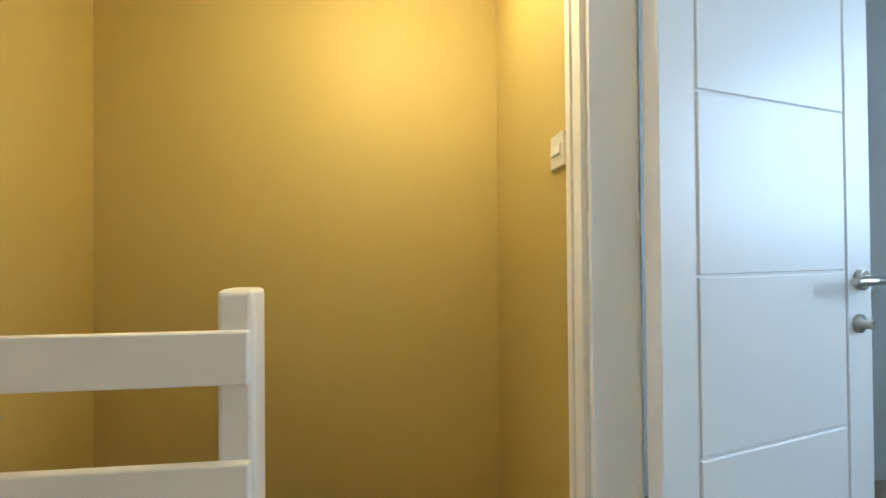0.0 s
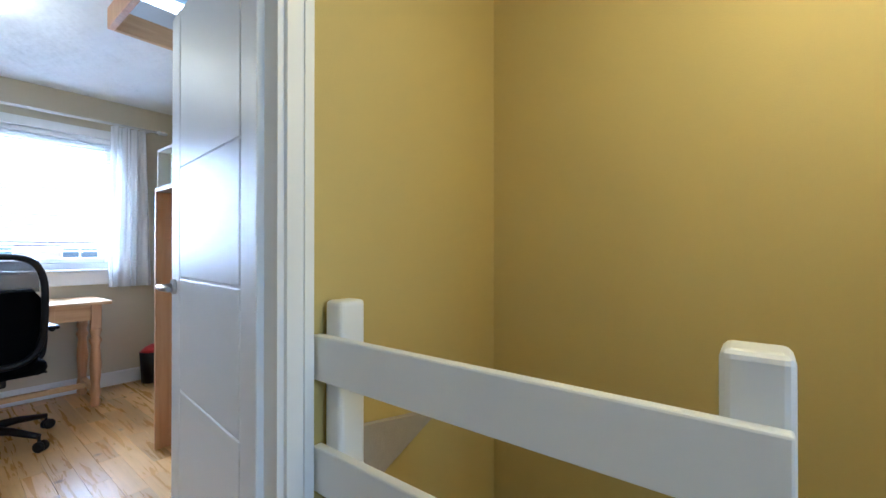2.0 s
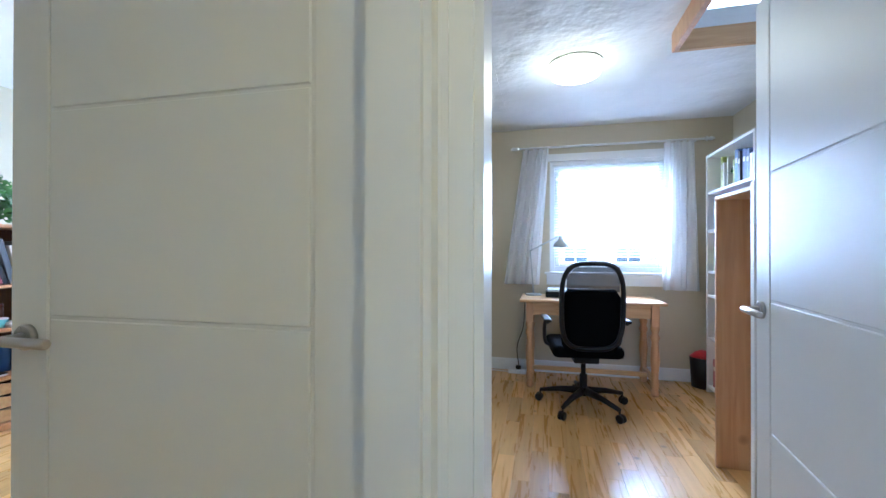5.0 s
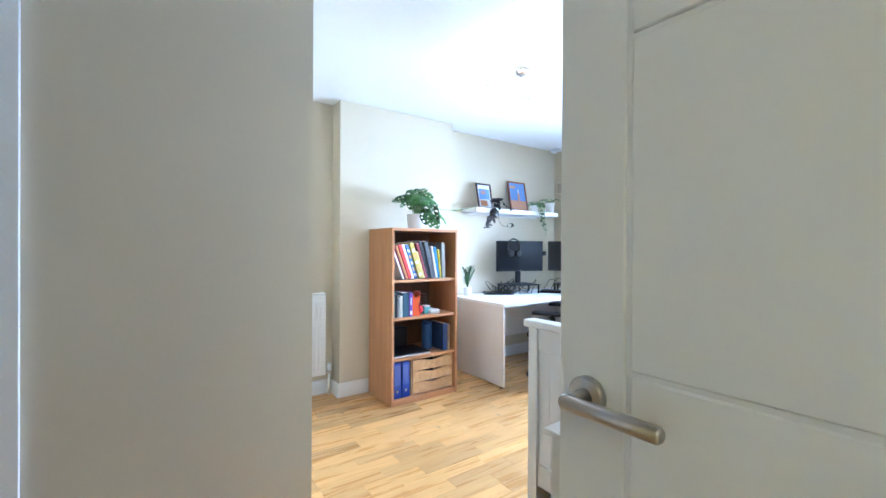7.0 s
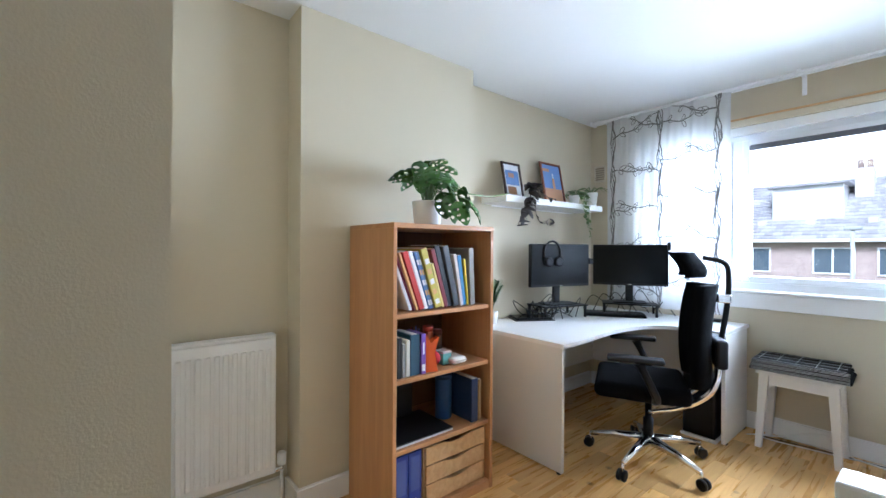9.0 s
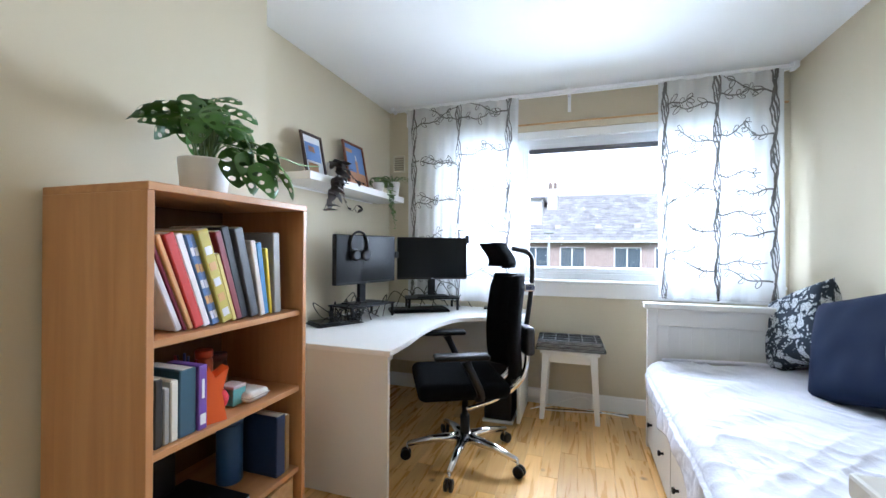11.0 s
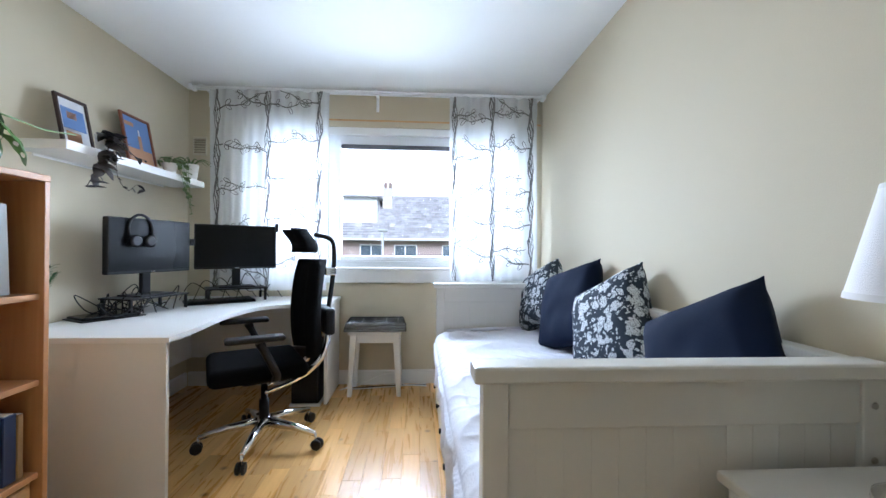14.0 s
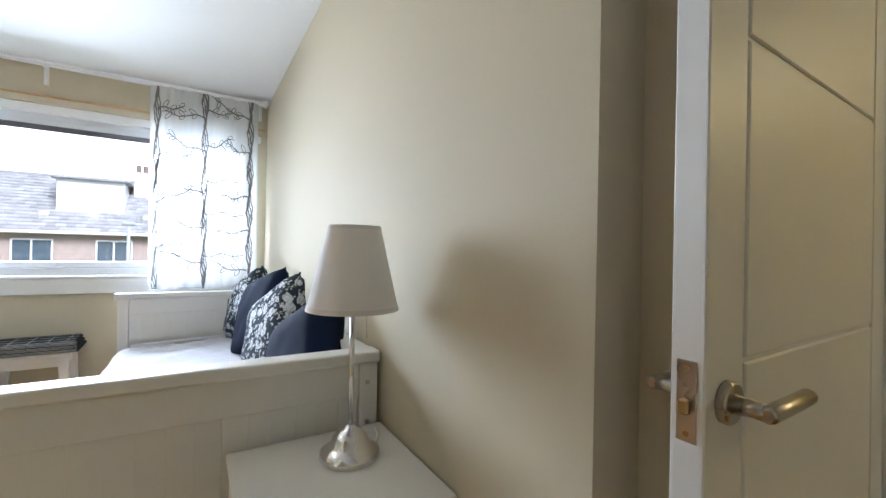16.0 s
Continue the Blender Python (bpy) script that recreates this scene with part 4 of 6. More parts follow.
def desk_clutter():
    k = thing("keyboard", "black computer keyboard with palm rest", "keyboard", 0.625, 3.965, 0.727, 33)
    part("body", rbox(-0.22, 0.22, -0.07, 0.07, 0, 0.018, 0.004), BLACK, k)
    part("palm_rest", rbox(-0.22, 0.22, -0.125, -0.072, 0, 0.014, 0.006), FABRIC, k)
    keys = bmesh.new()
    for i in range(15):
        for j in range(5):
            box(keys, -0.21 + i * 0.028, -0.187 + i * 0.028, -0.062 + j * 0.025, -0.042 + j * 0.025, 0.0185, 0.024)
    tagged(part("keys", keys, paint("key_grey", (0.03, 0.03, 0.032)), k), kind="stuff")
    m = thing("mouse_mat", "black mat with a tablet on the desk", "mat", 0.34, 3.29, 0.727, 60)
    part("mat", rbox(-0.15, 0.15, -0.10, 0.10, 0, 0.006, 0.002), BLACK, m)
    tb = thing("tablet", "black closed tablet on the mat", "tablet", 0.335, 3.285, 0.734, 60)
    part("body", rbox(-0.13, 0.13, -0.085, 0.085, 0, 0.012, 0.004), BLACK, tb)
    part("screen", rbox(-0.122, 0.122, -0.078, 0.078, 0.0122, 0.0135, 0.0005, 1), SCREEN, tb)
    rng = random.Random(3)
    for i in range(13):
        c = thing("cable", "thin black cable looped on the desk", "cable", 0, 0, 0.727, 0, "cables on the desk")
        x, y = rng.uniform(0.24, 0.42), rng.uniform(3.05, 3.65)
        pts = [(x + rng.uniform(-0.06, 0.10), y + rng.uniform(-0.16, 0.16), 0.004 + rng.random() * (0.15 if j % 2 else 0.02)) for j in range(5)]
        pts[0] = (pts[0][0], pts[0][1], 0.004)
        pts[-1] = (pts[-1][0], pts[-1][1], 0.004)
        part("lead", tube([(a.x, a.y, max(a.z, 0.004)) for a in curve3(pts, 7)], 0.0032, 6), BLACK, c)
    for i in range(5):
        c = thing("cable", "thin black cable behind the screens", "cable", 0, 0, 0.727, 0, "cables on the desk")
        x = 0.30 + 0.1 * i
        pts = [(x, 4.05, 0.004), (x + 0.05, 4.12, 0.12 + 0.02 * i), (x + 0.14, 4.2, 0.05), (x + 0.2, 4.22, 0.11), (x + 0.27, 4.25, 0.004)]
        part("lead", tube([(a.x, a.y, max(a.z, 0.004)) for a in curve3(pts, 7)], 0.0032, 6), BLACK, c)
    d = thing("desk_tray", "low black tray with pink item on the desk", "tray", 1.17, 4.26, 0.727, 8)
    part("tray", rbox(-0.10, 0.10, -0.05, 0.05, 0, 0.014, 0.004), BLACK, d)
    e = thing("eraser", "small pink rounded eraser in the tray", "eraser", 1.15, 4.26, 0.742)
    part("body", rbox(-0.03, 0.03, -0.018, 0.018, 0, 0.02, 0.008, 3), paint("dusty_pink", (0.45, 0.15, 0.18)), e)
    part("sleeve", rbox(-0.012, 0.012, -0.0185, 0.0185, 0, 0.0205, 0.008, 3), BLACK, e)
    p = thing("potted_palm", "small parlour palm in a white pot", "plant", 0.30, 2.92, 0.727)
    part("pot", lathe([(0.032, 0), (0.036, 0.004), (0.042, 0.085), (0.038, 0.085), (0.036, 0.07)], 24), POT, p)
    part("soil", lathe([(0.036, 0.068), (0.01, 0.074)], 16), SOIL, p)
    for i in range(11):
        a = i * 2.4
        r, hh = 0.02 + 0.045 * random.random(), 0.16 + 0.13 * random.random()
        bm = bmesh.new()
        pts = curve3([(0, 0, 0.07), (r * 0.4 * math.cos(a), r * 0.4 * math.sin(a), hh * 0.7), (r * math.cos(a), r * math.sin(a), hh)], 6)
        tube(pts, 0.0014, 4, bm)
        for j, q in enumerate(pts[4:]):
            for s in (-1, 1):
                leaf_shape(bm, Matrix.Translation(q) @ pose(0, 0, 0, 25, 0, math.degrees(a) - 90 + s * 55), 0.045, 0.006)
        part("frond", bm, LEAF_G, p)


desk_clutter()


def shelf_group():
    s = thing("wall_shelf", "white floating wall shelf over the desk", "shelf", BX0 + 0.001, 2.93, 1.565)
    part("board", rbox(0, 0.24, 0, 1.22, 0, 0.045, 0.003), LAMIN, s)
    part("bracket", rbox(0, 0.006, 0.1, 1.12, -0.012, -0.001, 0.001, 1), LAMIN, s)
    top = 1.612

    def picture(y, w, h, frame_m, art, label):
        p = thing("picture_frame", label, "picture", 0.29, y, top, 0, "pictures on the shelf")
        p.rotation_euler = Euler((0, radians(-11), 0))
        f = 0.016
        part("frame", merge(rbox(0, 0.016, 0, f, 0, h, 0.002, 1), rbox(0, 0.016, w - f, w, 0, h, 0.002, 1), rbox(0, 0.016, f, w - f, 0, f, 0.002, 1), rbox(0, 0.016, f, w - f, h - f, h, 0.002, 1)), frame_m, p)
        part("print", boxes((0.002, 0.007, f, w - f, f, h - f)), art[0], p)
        for nm, y0, y1, z0, z1, mm in art[1]:
            part(nm, boxes((0.0071, 0.0082, y0, y1, z0, z1)), mm, p)

    W, B, T = paint("print_white", (0.7, 0.7, 0.72)), paint("print_blue", (0.14, 0.24, 0.50)), paint("print_tan", (0.50, 0.26, 0.13))
    picture(3.06, 0.20, 0.27, paint("dark_brown_frame", (0.04, 0.018, 0.012), 0.4), (W, [("shape", 0.03, 0.17, 0.10, 0.21, B), ("shape_low", 0.04, 0.13, 0.03, 0.085, T), ("bloom", 0.06, 0.12, 0.155, 0.19, T)]), "dark-framed print of pale flowers leaning on the wall")
    picture(3.52, 0.27, 0.335, paint("red_brown_frame", (0.22, 0.07, 0.03), 0.4), (B, [("land", 0.02, 0.25, 0.02, 0.12, T), ("tower", 0.135, 0.165, 0.12, 0.21, T), ("spire", 0.144, 0.156, 0.21, 0.25, W), ("cloud", 0.03, 0.11, 0.26, 0.285, T)]), "brown-framed travel print of a tower leaning on the wall")

    def pot(y, x, r, h, label):
        p = thing("potted_plant", label, "plant", x, y, top)
        part("pot", lathe([(r * 0.72, 0), (r * 0.76, 0.004), (r, h), (r * 0.9, h), (r * 0.86, h * 0.85)], 24), POT, p)
        part("soil", lathe([(r * 0.86, h * 0.83), (r * 0.2, h * 0.88)], 14), SOIL, p)
        return p

    rng = random.Random(11)

    def trail(p, starts, m, ln, wd, n):
        for st in starts:
            bm = bmesh.new()
            pts = curve3(st, 8)
            tube(pts, 0.0016, 4, bm)
            for i in range(n):
                q = pts[int((i + 1) / n * (len(pts) - 1))]
                k = ln * rng.uniform(0.6, 1.15)
                leaf_shape(bm, Matrix.Translation(q) @ pose(0, 0, 0, rng.uniform(-75, 10), rng.uniform(-30, 30), rng.uniform(-180, 20)), k, k * wd)
            part("vine", bm, m, p)

    p = pot(3.23, 0.37, 0.045, 0.095, "trailing plant with dark purple-green leaves in white pot")
    trail(p, [[(0, -0.02, 0.08), (0.05, -0.06, 0.09), (0.09, -0.10, -0.01), (0.10, -0.12 - 0.025 * i, -0.06 - 0.03 * i)] for i in range(6)], LEAF_D, 0.088, 0.30, 9)
    trail(p, [[(0, 0, 0.08), (0.07, -0.02, 0.06), (0.10, -0.05, -0.12), (0.10, 0.03, -0.19), (0.10, 0.10, -0.15), (0.10, 0.16, -0.17)],
              [(0, 0, 0.08), (0.06, 0.03, 0.07), (0.09, 0.09, 0.01), (0.10, 0.17, 0.0)]], LEAF_D, 0.045, 0.24, 7)
    p = pot(3.82, 0.36, 0.045, 0.07, "trailing pale ivy in a dark pot")
    trail(p, [[(0, 0, 0.06), (0.05, -0.02 + 0.03 * i, 0.10), (0.09, -0.02 + 0.02 * i, -0.02), (0.10, 0.0 + 0.02 * i, -0.12 - 0.035 * i)] for i in range(5)], LEAF_P, 0.032, 0.42, 13)
    trail(p, [[(0, 0, 0.06), (0.03 * math.cos(a), 0.06 * math.sin(a), 0.10), (0.05 * math.cos(a), 0.10 * math.sin(a), 0.07)] for a in (0.5, 1.6, 2.7, 3.9, 5.2)], LEAF_P, 0.04, 0.42, 8)
    p = pot(4.09, 0.35, 0.055, 0.115, "spider plant in a white tapered pot")
    for i in range(16):
        a, r = i * 2.39, rng.uniform(0.08, 0.17)
        bm = bmesh.new()
        pts = curve3([(0, 0, 0.10), (r * 0.5 * math.cos(a), r * 0.5 * math.sin(a), 0.155), (r * math.cos(a), r * math.sin(a), 0.125)], 6)
        tube(pts, [0.004 * (1 - 0.8 * j / len(pts)) for j in range(len(pts))], 4, bm)
        part("blade", bm, LEAF_P, p)


shelf_group()


def task_chair(x, y, rz, headrest, label):
    """A swivel chair facing local +y: five-star base, gas lift, seat, back."""
    c = thing("office_chair", label, "chair", x, y, 0, rz)
    leg_m = CHROME if headrest else BLACK
    for i in range(5):
        a = radians(-88 + 72 * i - rz + (0 if headrest else 40))
        u = Vector((math.cos(a), math.sin(a), 0))
        part("base_arm", tube([u * 0.03 + Vector((0, 0, 0.125)), u * 0.18 + Vector((0, 0, 0.115)), u * 0.325 + Vector((0, 0, 0.085))], [0.030, 0.021, 0.015], 10), leg_m, c)
        w = part("caster", merge(*[turned(lathe([(0.022, -0.009), (0.030, -0.006), (0.030, 0.006), (0.022, 0.009)], 18), Matrix.Translation(u * 0.335 + Vector((-u.y, u.x, 0)) * s * 0.014 + Vector((0, 0, 0.030))) @ pose(0, 0, 0, 90, 0, math.degrees(a)) ) for s in (-1, 1)]), BLACK, c)
        part("stem", tube([u * 0.325 + Vector((0, 0, 0.03)), u * 0.325 + Vector((0, 0, 0.09))], 0.007, 8), leg_m, w)
    part("gas_lift", tube([(0, 0, 0.10), (0, 0, 0.25), (0, 0, 0.251), (0, 0, 0.41)], [0.028, 0.028, 0.018, 0.018], 16), BLACK, c)
    part("hub", lathe([(0.04, 0.095), (0.045, 0.105), (0.045, 0.14), (0.034, 0.155)], 20), leg_m, c)
    part("tilt_box", rbox(-0.09, 0.09, -0.13, 0.12, 0.36, 0.412, 0.012), BLACK, c)
    part("seat", rbox(-0.25, 0.25, -0.20, 0.29, 0.41, 0.50, 0.04, 4), FABRIC, c)

    def back(w0, w1, z0, z1, lean, curve, thick):
        bm, rows = bmesh.new(), 14
        ring = []
        for i in range(rows + 1):
            t = i / rows
            z = z0 + (z1 - z0) * t
            w = (w0 + (w1 - w0) * t) * (1 - 0.25 * max(0, t - 0.85) / 0.15) * (1 - 0.18 * max(0, 0.12 - t) / 0.12)
            yy = -0.24 - lean * t + 0.02 * math.sin(math.pi * t * 1.1)
            ring.append([bm.verts.new((w * s, yy - curve * (1 - s * s) + k * thick, z)) for k, ss in ((0, (-1, -0.6, 0, 0.6, 1)), (1, (1, 0.6, 0, -0.6, -1))) for s in ss])
        for a, b in zip(ring, ring[1:]):
            for k in range(10):
                bm.faces.new((a[k], a[(k + 1) % 10], b[(k + 1) % 10], b[k])).smooth = True
        bm.faces.new(ring[0][::-1])
        bm.faces.new(ring[-1])
        return bm

    if headrest:
        part("backrest", back(0.225, 0.20, 0.50, 1.05, 0.015, 0.09, 0.05), FABRIC, c)
        for s in (-1, 1):
            part("back_spine", tube(curve3([(s * 0.05, 0.0, 0.30), (s * 0.08, -0.16, 0.36), (s * 0.10, -0.28, 0.45), (s * 0.10, -0.325, 0.54), (s * 0.08, -0.34, 0.62)], 6), [0.012] * 8 + [0.016] * 17, 10), CHROME, c)
        part("lumbar", rbox(-0.12, 0.12, -0.375, -0.315, 0.60, 0.76, 0.02, 3), BLACK, c)
        part("headrest_stem", tube(curve3([(0, -0.36, 0.74), (0, -0.385, 0.92), (0, -0.395, 1.08), (0, -0.375, 1.17), (0, -0.27, 1.20)], 6), 0.014, 10), BLACK, c)
        part("stem_clamp", rbox(-0.03, 0.03, -0.405, -0.335, 0.95, 1.00, 0.01, 3), CHROME, c)
        hb, ringz = bmesh.new(), []
        for i in range(9):
            t = i / 8
            ringz.append([hb.verts.new((0.145 * s, -0.26 + 0.09 * s * s - 0.035 * math.cos(math.pi * (t - 0.2)) + k * 0.035, 1.09 + 0.14 * t)) for k, ss in ((0, (-1, -0.5, 0, 0.5, 1)), (1, (1, 0.5, 0, -0.5, -1))) for s in ss])
        for a, b in zip(ringz, ringz[1:]):
            for k in range(10):
                hb.faces.new((a[k], a[(k + 1) % 10], b[(k + 1) % 10], b[k])).smooth = True
        hb.faces.new(ringz[0][::-1])
        hb.faces.new(ringz[-1])
        part("headrest", hb, FABRIC, c)
    else:
        fr = [(0.205 * math.copysign(abs(math.sin(a)) ** 0.55, math.sin(a)), -0.30 - 0.03 * math.cos(a), 0.800 + 0.300 * math.copysign(abs(math.cos(a)) ** 0.6, math.cos(a))) for a in [math.tau * k / 40 for k in range(41)]]
        part("back_frame", tube(fr, 0.017, 10), BLACK, c)
        part("backrest", back(0.19, 0.205, 0.46, 0.92, 0.05, 0.03, 0.04), FABRIC, c)
        mesh_m = sheer("dark_open_mesh", (0.02, 0.02, 0.02), 0.45, 0.2)
        part("back_mesh", boxes((-0.175, 0.175, -0.327, -0.325, 0.905, 1.075)), mesh_m, c, "open grey mesh upper back")
    for s in (-1, 1):
        if headrest:
            part("arm_post", tube(curve3([(s * 0.22, -0.02, 0.42), (s * 0.30, -0.02, 0.47), (s * 0.30, 0.06, 0.64)], 5), [0.02] * 10 + [0.026], 10), BLACK, c)
            part("arm_pad", rbox(s * 0.30 - 0.045, s * 0.30 + 0.045, -0.06, 0.22, 0.645, 0.672, 0.013, 3), BLACK, c)
        else:
            part("arm_loop", tube(curve3([(s * 0.20, 0.05, 0.45), (s * 0.27, 0.05, 0.47), (s * 0.285, 0.04, 0.56), (s * 0.28, 0.0, 0.655), (s * 0.28, -0.13, 0.66)], 5), 0.014, 10), BLACK, c)
            part("arm_pad", rbox(s * 0.28 - 0.028, s * 0.28 + 0.028, -0.16, 0.10, 0.66, 0.685, 0.011, 3), BLACK, c, "shiny black arm pad")
    part("height_lever", tube([(0.06, 0.0, 0.41), (0.24, -0.03, 0.40), (0.28, -0.03, 0.39)], 0.008, 8), BLACK, c)
    return c


task_chair(1.17, 3.345, 117, True, "black mesh office chair with headrest and polished base")


def stool():
    s = thing("stool", "white painted wooden stool by the window wall", "stool", 1.72, 4.19, 0)
    part("seat", rbox(-0.20, 0.20, -0.14, 0.14, 0.465, 0.487, 0.004), WHITE, s)
    for sx in (-1, 1):
        for sy in (-1, 1):
            bm = bmesh.new()
            for z, ox, oy, h in ((0, 0.185, 0.125, 0.016), (0.464, 0.16, 0.105, 0.024)):
                for a, b in ((-1, -1), (1, -1), (1, 1), (-1, 1)):
                    bm.verts.new((sx * ox + a * h, sy * oy + b * h, z))
            bm.verts.ensure_lookup_table()
            v = bm.verts
            for q in ((3, 2, 1, 0), (4, 5, 6, 7), (0, 1, 5, 4), (1, 2, 6, 5), (2, 3, 7, 6), (3, 0, 4, 7)):
                bm.faces.new([v[k] for k in q])
            part("leg", bm, WHITE, s)
    for sy in (-1, 1):
        part("apron", rbox(-0.137, 0.137, sy * 0.105 - 0.009, sy * 0.105 + 0.009, 0.40, 0.464, 0.002), WHITE, s)
    for sx in (-1, 1):
        part("apron", rbox(sx * 0.16 - 0.009, sx * 0.16 + 0.009, -0.082, 0.082, 0.40, 0.464, 0.002), WHITE, s)
    t = thing("folded_throw", "folded black and white checked wool throw on the stool", "throw", 1.72, 4.185, 0.489, 2)
    for i in range(3):
        part("fold", rbox(-0.235 + 0.006 * i, 0.235 - 0.01 * i, -0.15, 0.15, 0.024 * i, 0.024 * i + 0.0235, 0.011, 3), TARTAN, t)
        for j in range(3):
            z = 0.004 + 0.024 * i + 0.007 * j
            part("stripe", boxes((-0.225, 0.225, -0.1515, -0.1500, z, z + 0.0025)), WOOLW, t)
    for j in range(0, 7, 2):
        part("stripe", boxes((-0.22, 0.21, -0.13 + 0.04 * j, -0.1255 + 0.04 * j, 0.0716, 0.0726)), WOOLW, t)
    for j in range(5):
        part("stripe", boxes((-0.19 + 0.09 * j, -0.1865 + 0.09 * j, -0.14, 0.14, 0.0727, 0.0733)), WOOLW, t)


stool()


def day_bed():
    b = thing("day_bed", "white painted wooden day bed with drawers below", "bed", 2.17, 1.785, 0)
    L, Wd, h = 2.105, 0.912, 0.84
    for y0, nm in ((0.0, "end_panel"), (L - 0.045, "end_panel")):
        part("post", rbox(0.008, 0.062, y0, y0 + 0.045, 0, h, 0.003), BEDW, b)
        part("post", rbox(Wd - 0.062, Wd - 0.004, y0, y0 + 0.045, 0, h, 0.003), BEDW, b)
        part("top_rail", rbox(0.063, Wd - 0.063, y0 + 0.006, y0 + 0.039, h - 0.10, h, 0.002), BEDW, b)
        part("bottom_rail", rbox(0.063, Wd - 0.063, y0 + 0.006, y0 + 0.039, 0.12, 0.22, 0.002), BEDW, b)
        n = 13
        for i in range(n):
            x0, x1 = 0.063 + (Wd - 0.126) * i / n, 0.063 + (Wd - 0.126) * (i + 1) / n
            part("board", rbox(x0 + 0.0001, x1 - 0.0001, y0 + 0.014, y0 + 0.031, 0.22, h - 0.10, 0.0005, 1), BEDW, b)
        part("cap", rbox(-0.012, Wd, y0 - 0.014, y0 + 0.059, h, h + 0.035, 0.006), BEDW, b)
        for z in (0.66, 0.78):
            part("bolt", turned(lathe([(0.008, 0), (0.006, 0.003)], 12), pose(Wd - 0.035, y0 - 0.0, z, 90)), NICKEL, b)
    part("back_rail", rbox(Wd - 0.045, Wd - 0.01, 0.046, L - 0.046, 0.72, h, 0.002), BEDW, b)
    part("back_cap", rbox(Wd - 0.06, Wd - 0.002, 0.06, L - 0.06, h, h + 0.03, 0.005), BEDW, b)
    part("back_board", rbox(Wd - 0.035, Wd - 0.02, 0.046, L - 0.046, 0.3, 0.719, 0.002), BEDW, b)
    part("side_rail", rbox(0.012, 0.035, 0.046, L - 0.046, 0.345, 0.45, 0.003), BEDW, b)
    part("side_board", rbox(0.040, 0.055, 0.046, L - 0.046, 0.02, 0.345, 0.003), BEDW, b)
    for i in range(3):
        y0 = 0.05 + i * 0.669
        d = part("drawer", rbox(0.010, 0.030, y0 + 0.004, y0 + 0.662, 0.035, 0.335, 0.003), BEDW, b)
        for k in (0.16, 0.50):
            part("knob", turned(lathe([(0.006, 0), (0.006, 0.012), (0.014, 0.018), (0.012, 0.026)], 14), pose(0.010, y0 + k, 0.20, 0, -90, 0)), BLACK, d, "small black knob")
    m = thing("mattress", "white mattress in the day bed", "mattress", 2.22, 1.84, 0.36)
    part("body", rbox(0, 0.79, 0, 1.99, 0, 0.17, 0.04, 4), LINEN, m)
    part("piping", rbox(-0.003, 0.793, -0.003, 1.993, 0.15, 0.156, 0.002, 1), LINEN, m)


day_bed()


def duvet():
    bm, nu, nv = bmesh.new(), 120, 220
    rows = []
    for j in range(nv + 1):
        v = j / nv
        y = 1.86 + 1.93 * v
        hang = 0.10 + 0.36 * max(0.0, 1 - v * 2.1) + 0.02 * math.sin(v * 19)
        row = []
        for i in range(nu + 1):
            s = (0.86 + hang) * i / nu
            crease = 0.022 * noise.noise(Vector((s * 3.2 + v * 2, v * 9.5 + s * 3, 1.3))) + 0.006 * noise.noise(Vector((s * 9 + v * 6, v * 18 - s * 6, 4.1)))
            crease += 0.008 * (1 - abs(noise.noise(Vector((s * 2.0 + v * 3, v * 8 + s * 4, 9))))) ** 7 + 0.008 * (1 - abs(noise.noise(Vector((s * 5 + v * 5, v * 16 - s * 9, 3))))) ** 8 - 0.012
            edge = 0.80
            if s < edge - 0.06:
                p = Vector((2.98 - s, y, 0.56 + crease - 0.02 * (s / edge) ** 2))
            elif s < edge + 0.06:
                t = (s - edge + 0.06) / 0.12
                p = Vector((2.98 - edge + 0.06 - 0.075 * math.sin(t * math.pi / 2), y, 0.54 + crease * (1 - t * 0.5) - 0.075 * (1 - math.cos(t * math.pi / 2))))
            else:
                p = Vector((2.158 - 0.010 * (s - edge) + 0.6 * min(crease, 0.006) - 0.012 * math.sin(v * 40 + s * 4) * min((s - edge) * 3, 1), y, 0.465 - (s - edge - 0.06)))
            row.append(bm.verts.new(p))
        rows.append(row)
    for a, b in zip(rows, rows[1:]):
        for i in range(nu):
            bm.faces.new((a[i], b[i], b[i + 1], a[i + 1])).smooth = True
    d = thing("duvet", "crumpled white duvet hanging over the bed edge", "duvet", 0, 0, 0)
    ob = part("cover", bm, LINEN, d)
    th = ob.modifiers.new("thick", "SOLIDIFY")
    th.thickness, th.offset = 0.012, -1.0
    part("hem", tube([(2.97, 3.80, 0.565), (2.6, 3.80, 0.56), (2.25, 3.80, 0.545)], 0.012, 8), LINEN, d)


duvet()


